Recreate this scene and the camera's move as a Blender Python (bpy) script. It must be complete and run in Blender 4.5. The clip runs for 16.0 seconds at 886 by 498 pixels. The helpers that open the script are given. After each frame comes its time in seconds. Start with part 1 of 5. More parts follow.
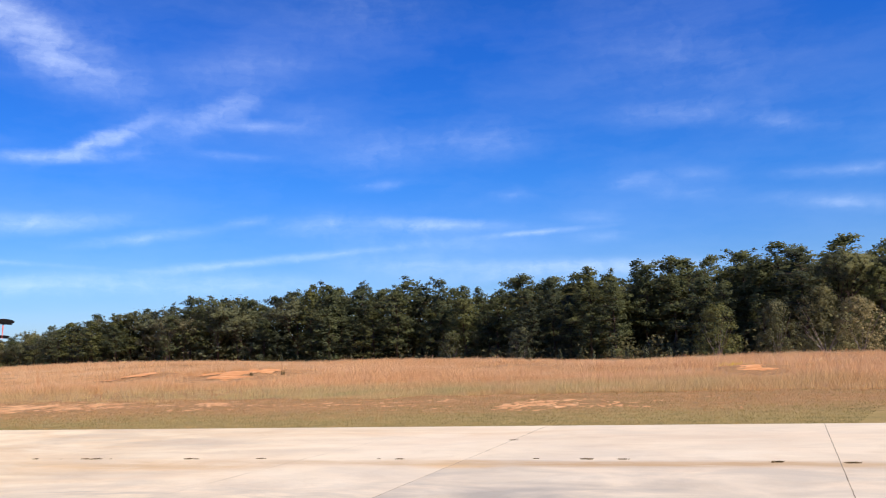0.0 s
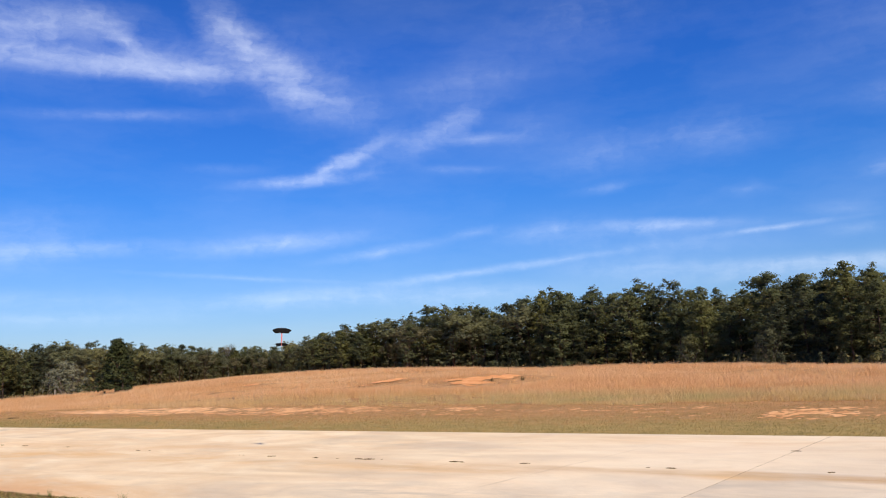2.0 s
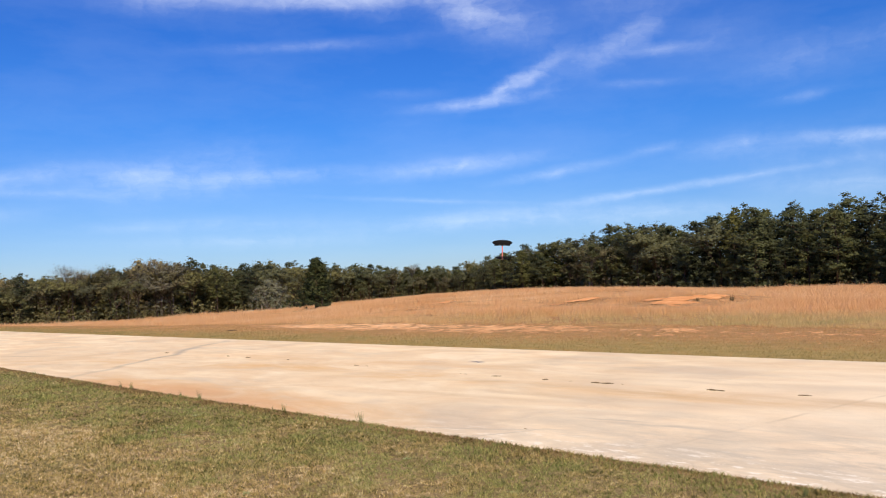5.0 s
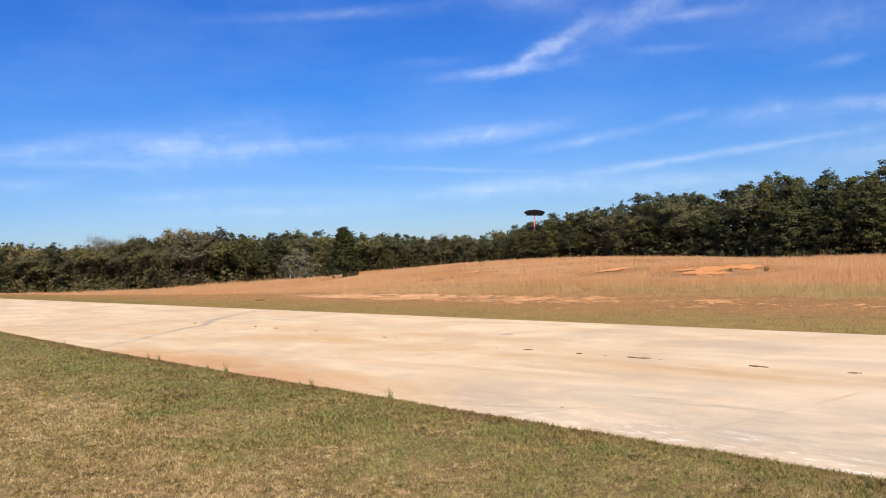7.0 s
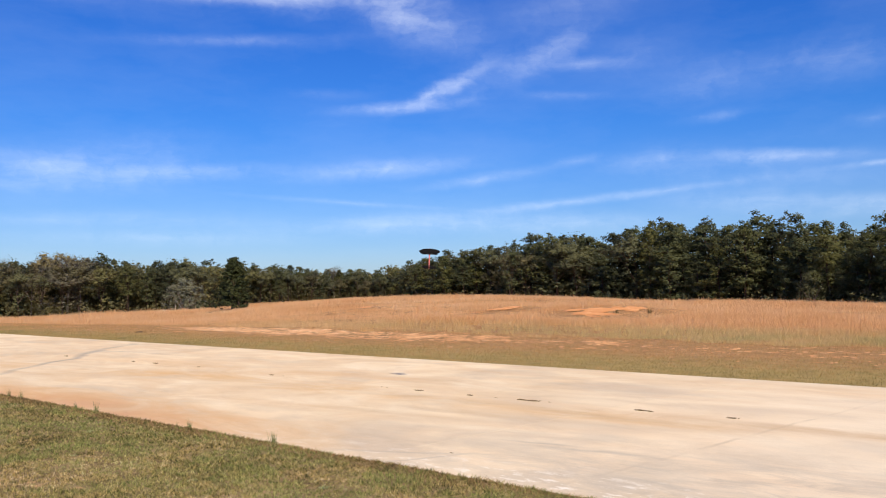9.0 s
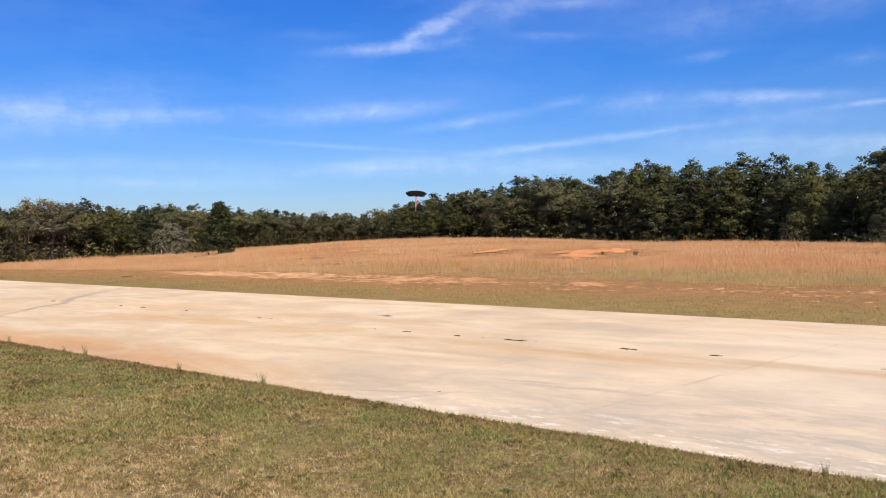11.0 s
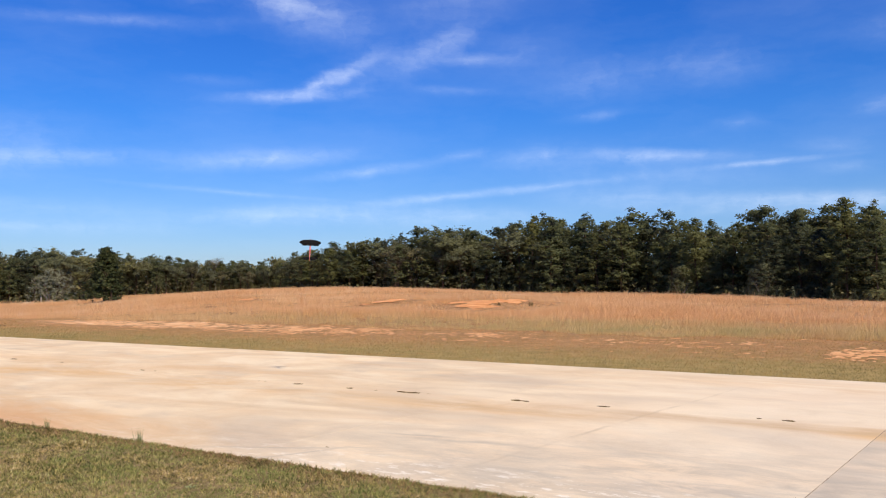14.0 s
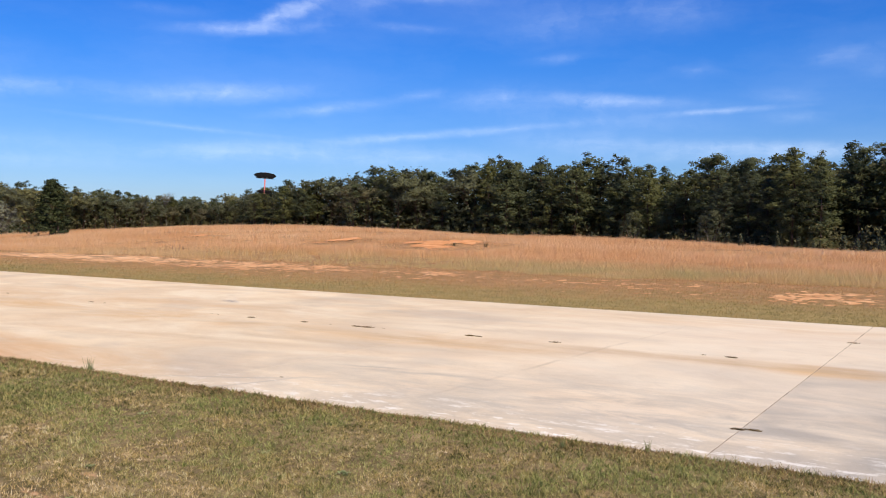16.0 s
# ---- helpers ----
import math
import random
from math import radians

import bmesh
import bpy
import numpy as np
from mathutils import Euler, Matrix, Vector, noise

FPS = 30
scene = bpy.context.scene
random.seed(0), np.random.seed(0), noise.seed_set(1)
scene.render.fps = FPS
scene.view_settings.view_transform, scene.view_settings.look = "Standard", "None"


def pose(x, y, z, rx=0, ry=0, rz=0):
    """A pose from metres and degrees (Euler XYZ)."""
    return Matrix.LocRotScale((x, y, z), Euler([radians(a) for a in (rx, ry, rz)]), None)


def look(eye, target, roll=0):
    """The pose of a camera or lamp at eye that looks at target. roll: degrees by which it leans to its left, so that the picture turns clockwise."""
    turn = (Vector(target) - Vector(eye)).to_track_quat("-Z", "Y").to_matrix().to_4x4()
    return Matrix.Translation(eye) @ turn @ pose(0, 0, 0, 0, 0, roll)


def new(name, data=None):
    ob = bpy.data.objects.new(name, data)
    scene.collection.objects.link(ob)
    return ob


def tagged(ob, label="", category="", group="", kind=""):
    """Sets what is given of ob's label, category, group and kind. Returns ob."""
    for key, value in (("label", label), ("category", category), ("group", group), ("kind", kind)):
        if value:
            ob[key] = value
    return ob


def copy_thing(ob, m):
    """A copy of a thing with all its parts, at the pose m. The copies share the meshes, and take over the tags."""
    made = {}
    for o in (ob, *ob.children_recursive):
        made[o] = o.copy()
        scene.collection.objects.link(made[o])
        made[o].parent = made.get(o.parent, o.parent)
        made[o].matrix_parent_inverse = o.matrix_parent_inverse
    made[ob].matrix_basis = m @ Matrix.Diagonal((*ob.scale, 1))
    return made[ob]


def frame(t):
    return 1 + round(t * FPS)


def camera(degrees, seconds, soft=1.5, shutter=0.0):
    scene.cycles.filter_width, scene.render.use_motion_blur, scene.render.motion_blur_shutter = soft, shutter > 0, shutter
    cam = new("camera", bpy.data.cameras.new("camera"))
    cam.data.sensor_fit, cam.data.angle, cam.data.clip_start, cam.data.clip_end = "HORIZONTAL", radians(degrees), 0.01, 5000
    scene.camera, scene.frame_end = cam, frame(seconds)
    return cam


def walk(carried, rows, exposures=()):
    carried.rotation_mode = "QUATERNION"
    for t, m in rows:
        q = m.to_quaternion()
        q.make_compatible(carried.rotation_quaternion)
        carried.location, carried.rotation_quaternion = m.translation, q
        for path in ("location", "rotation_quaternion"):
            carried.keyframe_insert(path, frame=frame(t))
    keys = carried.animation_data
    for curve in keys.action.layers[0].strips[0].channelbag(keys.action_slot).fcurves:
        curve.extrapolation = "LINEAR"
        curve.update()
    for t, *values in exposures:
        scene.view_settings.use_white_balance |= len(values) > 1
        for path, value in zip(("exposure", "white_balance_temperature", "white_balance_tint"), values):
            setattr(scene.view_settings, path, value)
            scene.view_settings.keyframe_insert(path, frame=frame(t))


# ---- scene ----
# World: X runs along the runway, Y across it and away from the eye, Z up, metres.
cam = camera(58.37, 16.0, 1.1)
PATH = [
    (0.0, -0.000, 0.001, 1.730, 6.62, 2.14, 15.52),
    (0.5, -0.070, -0.019, 1.729, 7.27, 4.19, 21.08),
    (1.0, -0.182, 0.036, 1.716, 7.05, 2.27, 26.97),
    (1.5, -0.287, 0.098, 1.703, 6.00, 1.60, 29.12),
    (2.0, -0.526, 0.078, 1.713, 7.74, 2.70, 31.90),
    (2.5, -0.803, 0.109, 1.668, 5.81, 2.92, 35.47),
    (3.0, -1.152, 0.126, 1.647, 5.74, 4.28, 37.58),
    (3.5, -1.440, 0.214, 1.657, 5.63, 5.33, 39.31),
    (4.0, -1.697, 0.271, 1.667, 4.87, 3.54, 42.69),
    (4.2, -1.829, 0.403, 1.660, 3.80, 3.47, 42.96),
    (6.3, -2.311, 0.843, 1.659, 1.51, 1.74, 47.77),
    (6.5, -2.293, 0.832, 1.664, -0.00, 2.89, 48.00),
    (7.0, -2.498, 0.971, 1.699, 0.42, 2.37, 46.60),
    (7.5, -2.603, 1.095, 1.703, -2.04, 2.34, 38.60),
    (8.0, -2.642, 1.128, 1.747, 1.17, 2.70, 37.65),
    (8.5, -2.653, 1.123, 1.757, 3.39, 1.81, 38.87),
    (9.0, -2.619, 1.116, 1.757, 2.72, 0.81, 38.96),
    (9.5, -2.591, 1.111, 1.747, 1.66, 0.93, 38.71),
    (11.8, -2.665, 1.128, 1.711, -2.42, 1.03, 38.18),
    (12.0, -2.673, 1.133, 1.695, -2.45, 0.79, 39.42),
    (12.5, -2.652, 1.202, 1.679, -3.57, 1.12, 38.43),
    (13.0, -2.598, 1.197, 1.713, -2.17, 1.22, 34.61),
    (13.5, -2.598, 1.239, 1.724, -0.22, 0.90, 31.41),
    (14.0, -2.592, 1.227, 1.747, 2.09, 0.54, 30.79),
    (14.5, -2.551, 1.243, 1.715, 1.51, 0.14, 29.04),
    (15.0, -2.554, 1.261, 1.693, -0.74, -0.36, 26.46),
    (15.5, -2.572, 1.251, 1.694, -0.78, -0.94, 25.50),
    (16.0, -2.607, 1.223, 1.667, -2.14, -0.65, 27.58),
]
walk(cam, [(t, pose(x, y, z, 90 + pitch, roll, yaw)) for t, x, y, z, pitch, roll, yaw in PATH],
     [(0.0, 0.12, 6150, 10), (0.6, 0.09, 6500, 10), (1.2, -0.01, 6600, 10), (3.0, 0.05, 6650, 10), (4.0, 0.03, 6700, 10), (7.0, 0.02, 6800, 10), (9.0, 0.0, 6600, 10),
      (12.0, 0.02, 6640, 10), (12.5, 0.03, 6570, 10), (14.5, -0.01, 6420, 10), (15.5, -0.01, 6250, 10), (16.0, -0.01, 6250, 10)])

# ---------------------------------------------------------------- light
SUN_EL, SUN_X, SUN_Y = 44.0, 0.83, -0.56
scene.view_settings.exposure = 0.0
sun = new("sun", bpy.data.lights.new("sun", "SUN"))
sun.data.energy, sun.data.angle, sun.data.color = 5.6, radians(0.53), (1.0, 0.865, 0.665)
flat = math.cos(radians(SUN_EL)) / math.hypot(SUN_X, SUN_Y)
sun.matrix_world = look((0, 0, 60), Vector((0, 0, 60)) - Vector((SUN_X * flat, SUN_Y * flat, math.sin(radians(SUN_EL)))))


class Nodes:
    """A short way to wire a node tree."""

    def __init__(self, tree):
        self.tree = tree
        tree.nodes.clear()

    def add(self, kind, ins=None, **settings):
        node = self.tree.nodes.new(kind)
        for key, value in settings.items():
            setattr(node, key, value)
        for key, value in (ins or {}).items():
            self.plug(node.inputs[key], value)
        return node

    def plug(self, socket, value):
        if isinstance(value, bpy.types.NodeSocket):
            self.tree.links.new(value, socket)
        else:
            socket.default_value = value

    def math(self, op, a, b=0.0, c=0.0, clamp=False):
        return self.add("ShaderNodeMath", {0: a, 1: b, 2: c}, operation=op, use_clamp=clamp).outputs[0]

    def vec(self, op, a, b=(0, 0, 0)):
        node = self.add("ShaderNodeVectorMath", {0: a, 1: b}, operation=op)
        return node.outputs[0]

    def noise(self, vector, scale, detail=4.0, rough=0.55, color=False, distortion=0.0):
        node = self.add("ShaderNodeTexNoise", {"Vector": vector, "Scale": scale, "Detail": detail, "Roughness": rough, "Distortion": distortion})
        return node.outputs[1 if color else 0]

    def ramp(self, fac, stops):
        node = self.add("ShaderNodeValToRGB", {0: fac})
        el = node.color_ramp.elements
        while len(el) < len(stops):
            el.new(0.5)
        for e, (at, color) in zip(el, stops):
            e.position = at
            e.color = (*color, 1) if not isinstance(color, (int, float)) else (color, color, color, 1)
        return node.outputs[0]

    def mix(self, fac, a, b, blend="MIX"):
        node = self.add("ShaderNodeMix", data_type="RGBA", blend_type=blend)
        for key, value in ((0, fac), (6, a), (7, b)):
            if isinstance(value, tuple) and len(value) == 3:
                value = (*value, 1)
            self.plug(node.inputs[key], value)
        return node.outputs[2]

    def blob(self, vector, x, y, long, wide, turn=0.0, kind="QUADRATIC_SPHERE"):
        """1 in the middle of a soft ellipse, 0 outside it."""
        at = self.add("ShaderNodeMapping", {"Vector": vector, "Location": (x, y, 0), "Rotation": (0, 0, radians(turn)), "Scale": (long, wide, 1)}, vector_type="TEXTURE")
        return self.add("ShaderNodeTexGradient", {0: at.outputs[0]}, gradient_type=kind).outputs[1]

    def total(self, values):
        out = values[0]
        for v in values[1:]:
            out = self.math("ADD", out, v)
        return out


# thin cirrus: direction in degrees (left of +Y, up), half length, half width, lean, strength
BANK = [
    (64.2, 20.5, 3.3, 0.95, -2, 0.82), (56.7, 20.35, 5.6, 0.70, -1, 1.10), (50.4, 20.2, 4.2, 0.52, -1, 1.15), (59.3, 22.4, 4.9, 0.90, -5, 0.74), (53.7, 21.9, 2.2, 0.74, 31, 0.82), (45.5, 22.1, 2.6, 0.90, 33, 1.0),
    (42.3, 19.8, 2.3, 0.98, 40, 0.74), (39.3, 18.4, 3.0, 0.90, 18, 0.45), (58.0, 21.3, 7.0, 1.63, -3, 0.28), (41.6, 20.4, 4.0, 2.04, 25, 0.25), (48.4, 20.5, 3.5, 1.06, -3, 0.57), (47.1, 23.7, 1.9, 0.82, 38, 0.41)]
HOOK = [
    (41.7, 12.9, 3.3, 0.37, -4, 0.85), (39.7, 13.8, 1.8, 0.38, -25, 1.0), (37.8, 14.4, 1.8, 0.41, -26, 0.95), (33.8, 15.5, 3.2, 0.90, -8, 0.30), (30.4, 16.6, 1.7, 0.70, -26, 0.60), (28.9, 15.5, 1.8, 0.38, 2, 0.62),
    (25.0, 15.7, 2.8, 0.97, -2, 0.17), (30.0, 18.5, 3.7, 1.56, -22, 0.12), (36.7, 13.7, 3.3, 0.90, -1, 0.10), (31.6, 13.4, 0.9, 0.29, 5, 0.15), (28.9, 13.3, 1.6, 0.25, 3, 0.10), (19.4, 11.3, 0.9, 0.37, -5, 0.16),
    (54.0, 17.1, 6.0, 0.33, -4, 0.18), (47.4, 13.7, 2.0, 0.32, 1, 0.13)]
LOW_WEST = [
    (73.4, 7.8, 3.2, 0.57, -9, 0.50), (71.8, 6.9, 5.1, 0.29, 0, 0.30), (65.5, 8.3, 1.9, 0.57, -5, 0.55), (65.0, 7.8, 5.2, 0.98, -1, 0.40), (57.8, 8.0, 4.4, 0.49, -3, 0.30), (65.3, 4.7, 3.3, 0.37, -1, 0.25),
    (57.7, 3.6, 7.3, 0.49, -0, 0.30), (59.3, 9.1, 4.3, 1.23, -4, 0.20), (58.2, 8.0, 5.0, 0.49, -4, 0.35), (53.3, 17.0, 5.2, 0.33, -1, 0.15), (74.4, 5.5, 2.6, 0.65, -3, 0.20)]
LOW_MIDDLE = [
    (44.1, 8.4, 4.5, 0.53, -4, 0.50), (42.0, 8.7, 4.1, 0.65, -2, 0.25), (42.9, 8.5, 0.3, 0.25, -44, 0.60), (36.0, 7.7, 2.8, 0.37, -7, 0.50), (45.6, 6.1, 5.8, 0.16, 4, 0.25), (30.8, 5.8, 4.9, 0.29, -5, 0.55),
    (22.7, 6.5, 4.0, 0.25, -5, 0.35), (42.5, 4.5, 5.5, 0.61, -1, 0.55), (29.5, 4.4, 3.8, 0.65, 0, 0.40), (35.6, 4.7, 7.1, 0.82, 2, 0.20), (29.3, 8.8, 1.6, 0.33, -6, 0.25), (24.5, 8.5, 1.6, 0.57, -4, 0.30),
    (57.6, 4.8, 5.7, 0.57, 1, 0.20)]
LOW_EAST = [
    (15.5, 8.4, 4.3, 0.37, 4, 0.55), (16.1, 8.2, 1.6, 0.49, 1, 0.50), (21.9, 8.3, 4.5, 0.90, 2, 0.20), (8.6, 7.5, 3.1, 0.18, -2, 0.65), (4.0, 7.0, 1.4, 0.37, 3, 0.25), (4.3, 8.3, 1.3, 0.41, 5, 0.22),
    (8.1, 5.1, 4.4, 0.45, 1, 0.55), (1.7, 4.8, 3.1, 0.37, 3, 0.40), (17.4, 5.6, 3.9, 0.65, 2, 0.40), (14.6, 7.0, 4.5, 0.74, 2, 0.20), (1.5, 10.6, 1.0, 0.41, -9, 0.22), (-3.0, 10.8, 1.6, 0.49, 6, 0.20),
    (19.9, 11.3, 1.8, 0.37, -4, 0.12), (10.3, 10.2, 1.1, 0.33, 4, 0.08), (-2.5, 9.5, 1.9, 0.65, 4, 0.15), (30.2, 13.4, 2.4, 0.29, 3, 0.10)]
HIGH_EAST = [
    (19.8, 13.8, 3.8, 1.06, -6, 0.20), (12.3, 14.3, 3.7, 0.98, -2, 0.25), (-2.0, 15.1, 3.8, 0.74, 2, 0.25), (-8.6, 13.6, 2.3, 0.57, 10, 0.25), (20.7, 22.9, 6.4, 1.63, -1, 0.12), (-2.9, 18.6, 7.4, 2.45, 16, 0.14),
    (0.6, 10.6, 1.7, 0.57, 11, 0.18), (9.9, 10.3, 0.8, 0.41, -5, 0.10), (29.3, 19.5, 6.3, 0.82, -8, 0.12)]
ROUND_ABOUT = [(112, 14, 12, 3, 5, 0.4), (-30, 12, 12, 2, 0, 0.4), (-60, 25, 25, 4, 10, 0.4), (120, 22, 25, 4, -8, 0.4), (178, 20, 25, 3, 0, 0.4), (-120, 18, 25, 3, 0, 0.4),
               (5, 4.6, 9, 0.6, 0, 0.45), (-12, 8.0, 3, 0.5, 8, 0.4), (-12.8, 10.0, 3.2, 0.4, 3, 0.3)]
CIRRUS = BANK + HOOK + LOW_WEST + LOW_MIDDLE + LOW_EAST + HIGH_EAST + ROUND_ABOUT


def make_sky():
    world = bpy.data.worlds.new("sky")
    scene.world = world
    world.use_nodes = True
    n = Nodes(world.node_tree)
    sky = n.add("ShaderNodeTexSky", sky_type="NISHITA", sun_disc=False, sun_elevation=radians(SUN_EL),
                sun_rotation=math.atan2(SUN_X, SUN_Y), air_density=1.0, dust_density=0.3, ozone_density=2.5)
    way = n.add("ShaderNodeTexCoord").outputs["Generated"]
    xyz = n.add("ShaderNodeSeparateXYZ", {0: way}).outputs
    # clear dry autumn air: a deeper blue than the model's
    tint = n.ramp(n.math("MAXIMUM", xyz[2], 0.0), [(0.0, (0.41, 0.52, 0.78)), (0.09, (0.30, 0.485, 0.83)), (0.2, (0.16, 0.45, 0.93)), (0.37, (0.10, 0.395, 1.0)), (0.8, (0.20, 0.34, 0.62))])
    blue = n.mix(1.0, sky.outputs[0], n.vec("MULTIPLY", tint, (1.45, 1.45, 1.45)), "MULTIPLY")
    az = n.math("DEGREES", n.math("ARCTAN2", n.math("MULTIPLY", xyz[0], -1.0), xyz[1]))
    el = n.math("DEGREES", n.math("ARCSINE", xyz[2]))
    flat_way = n.add("ShaderNodeCombineXYZ", {0: az, 1: el, 2: 0.0}).outputs[0]
    # wind-torn edges: the coordinates are pushed about at three scales
    push = n.vec("SUBTRACT", n.noise(flat_way, 0.35, 3, color=True), (0.5, 0.5, 0.5))
    fine = n.vec("SUBTRACT", n.noise(n.vec("MULTIPLY", flat_way, (0.6, 1.3, 1)), 1.2, 5, 0.6, color=True), (0.5, 0.5, 0.5))
    warped = n.vec("ADD", flat_way, n.vec("MULTIPLY", push, (2.2, 0.8, 0)))
    warped = n.vec("ADD", warped, n.vec("MULTIPLY", fine, (1.8, 0.55, 0)))
    straight = n.vec("ADD", flat_way, n.vec("MULTIPLY", n.vec("ADD", push, fine), (1.6, 0.2, 0)))
    thick = n.total([n.math("MULTIPLY", n.blob(straight if wd < 0.75 else warped, a, e, ln * (2.3 if wd < 0.75 else 1.8) + wd, wd * (1.95 if wd < 0.75 else 2.6), th), s * 1.02) for a, e, ln, wd, th, s in CIRRUS])
    fibre = n.noise(n.vec("MULTIPLY", warped, (0.22, 1.1, 1)), 1.0, 6, 0.6)
    fluff = n.noise(warped, 0.7, 5, 0.6)
    grain = n.math("MULTIPLY_ADD", n.math("MULTIPLY", fibre, fluff), 3.6, -0.12)
    veil = n.math("MULTIPLY", n.math("SUBTRACT", n.noise(n.vec("MULTIPLY", warped, (0.05, 0.16, 1)), 1.0, 6, 0.6), 0.42, clamp=True), 0.36)
    # the more ice, the whiter, but never quite opaque
    cover = n.math("SUBTRACT", 1.0, n.math("EXPONENT", n.math("MULTIPLY", n.math("ADD", n.math("MULTIPLY", thick, n.math("MAXIMUM", grain, 0.0)), veil), -1.05)), clamp=True)
    day = n.add("ShaderNodeBackground", {"Color": blue, "Strength": 0.1})
    # thin ice cloud lets part of the blue through and scatters white
    behind = n.add("ShaderNodeBackground", {"Color": blue, "Strength": 0.055})
    white = n.add("ShaderNodeBackground", {"Color": (0.82, 0.87, 0.94, 1), "Strength": 0.66})
    cloud = n.add("ShaderNodeAddShader", {0: behind.outputs[0], 1: white.outputs[0]})
    both = n.add("ShaderNodeMixShader", {0: cover, 1: day.outputs[0], 2: cloud.outputs[0]})
    n.add("ShaderNodeOutputWorld", {0: both.outputs[0]})


make_sky()


# ---------------------------------------------------------------- plan of the land
EYE_SPOT = (-2.2, 1.0)
NEAR_EDGE, MID_JOINT, FAR_EDGE, TALL_EDGE = 6.97, 11.5, 15.86, 24.6
SKEW, JOINT_AT, JOINT_STEP = 0.135, 2.08, 5.0


def bearing(x, y):
    return np.degrees(np.arctan2(-(x - EYE_SPOT[0]), y - EYE_SPOT[1])), np.hypot(x - EYE_SPOT[0], y - EYE_SPOT[1])


def spot(az, d):
    a = np.radians(az)
    return EYE_SPOT[0] - d * np.sin(a), EYE_SPOT[1] + d * np.cos(a)


def ease(v, a, b):
    t = np.clip((v - a) / (b - a), 0, 1)
    return t * t * (3 - 2 * t)


def crest(az):
    """How far off the field's brow lies, and its height."""
    far = np.interp(az, [-60, -14, 0, 8, 15, 25, 35, 45, 55, 80, 110], [40, 40, 42, 48, 58, 70, 80, 85, 86, 95, 95])
    high = np.interp(az, [-60, -14, 0, 8, 15, 24, 30, 36, 41, 46, 52, 57, 65, 80, 110],
                     [0.15, 0.15, 0.0, 0.12, 0.1, 0.1, 0.42, 0.6, 0.62, 0.56, -0.12, -0.62, -1.0, -1.05, -1.05])
    return far, high


def wood_edge(az):
    """Distance of the front trees."""
    return np.interp(az, [-60, -15, 0, 5, 15, 22, 32, 40, 44, 53, 56, 80, 110], [92, 98, 112, 122, 158, 180, 205, 235, 290, 290, 165, 150, 150])


def land(x, y):
    x, y = np.asarray(x, float), np.asarray(y, float)
    az, d = bearing(x, y)
    far, high = crest(az)
    rise = high * ease(d, 27, far)
    fall = -np.clip(d - far, 0, 110) * 0.026 * ease(d, far, far + 25)
    swell = sum(h * np.exp(-((x - cx) / (a * 1.2)) ** 2 - ((y - cy) / b) ** 2) for cx, cy, a, b, h in BANKS)
    return (rise + fall) * ease(y, 17, 32) + swell - 0.02


# bare clay on the verge: x, y, half length, half width, how bare
VERGE_CLAY = [(-29.5, 23.0, 9.0, 1.9, 2.6), (-21.5, 22.5, 6.0, 2.4, 1.5), (-40.5, 23.7, 3.2, 0.9, 0.8), (-14.8, 22.8, 2.2, 1.0, 0.75), (-6.5, 22.7, 1.6, 1.0, 0.6),
              (-2.6, 21.2, 2.0, 2.1, 0.7), (-13, 22.2, 9, 1.8, 0.3), (-28, 21.0, 6, 1.2, 0.45), (-50, 24.0, 6, 0.8, 0.6)]
# washed-out clay banks in the meadow: x, y, half length, half width, height
BANKS = [(-22.6, 42.5, 3.4, 4.2, 0.45), (-29.8, 42.0, 1.2, 3.0, 0.26), (-42.5, 42.5, 1.0, 1.6, 0.12), (3.4, 36.6, 1.4, 1.8, 0.15)]
SCUFFS = [(-10.2, 4.5, 0.32, 0.16), (-9.8, 4.7, 0.26, 0.13), (-7.5, 3.9, 0.22, 0.12), (-7.0, 4.7, 0.2, 0.1), (-8.6, 3.4, 0.2, 0.12), (-9.15, 2.55, 0.3, 0.16), (-8.8, 3.0, 0.2, 0.12),
          (-8.2, 3.5, 0.2, 0.1), (-5.4, 4.75, 0.3, 0.14), (-5.85, 4.7, 0.24, 0.1), (-7.4, 3.75, 0.2, 0.1), (-6.4, 4.2, 0.3, 0.12), (-7.0, 4.3, 0.4, 0.1)]


def zone(x, y, spots, wider=1.0):
    """The strongest of some soft ellipses at a place, from 0 to 1."""
    out = np.zeros_like(x)
    for cx, cy, a, b, *k in spots:
        out = np.maximum(out, (1 - np.hypot((x - cx) / (a * wider), (y - cy) / (b * wider))) * (k[0] if k else 1.0))
    return np.clip(out, 0, 1)


def patchy(x, y, step_x, step_y, seed):
    """Smooth random values from 0 to 1 over the plan, one to each step."""
    grid = np.random.default_rng(seed).random((97, 97))
    u, v = np.asarray(x) / step_x + 40.5, np.asarray(y) / step_y + 40.5
    i, j = np.floor(u).astype(int), np.floor(v).astype(int)
    a, b = ease(u - i, 0, 1), ease(v - j, 0, 1)
    g = lambda m, k: grid[m % 97, k % 97]
    return (g(i, j) * (1 - a) + g(i + 1, j) * a) * (1 - b) + (g(i, j + 1) * (1 - a) + g(i + 1, j + 1) * a) * b


def lawn_edge(x):
    """Where the lawn ends: it has crept over the concrete, further along the runway the more."""
    return NEAR_EDGE + 0.012 * np.clip(-14 - x, 0, 60) + 0.0011 * np.clip(-14 - x, 0, 30) ** 2 + 0.05 * (patchy(x, 0 * x, 0.5, 1.0, 41) - 0.5) + 0.03 * (patchy(x, 0 * x, 0.12, 1.0, 42) - 0.5)


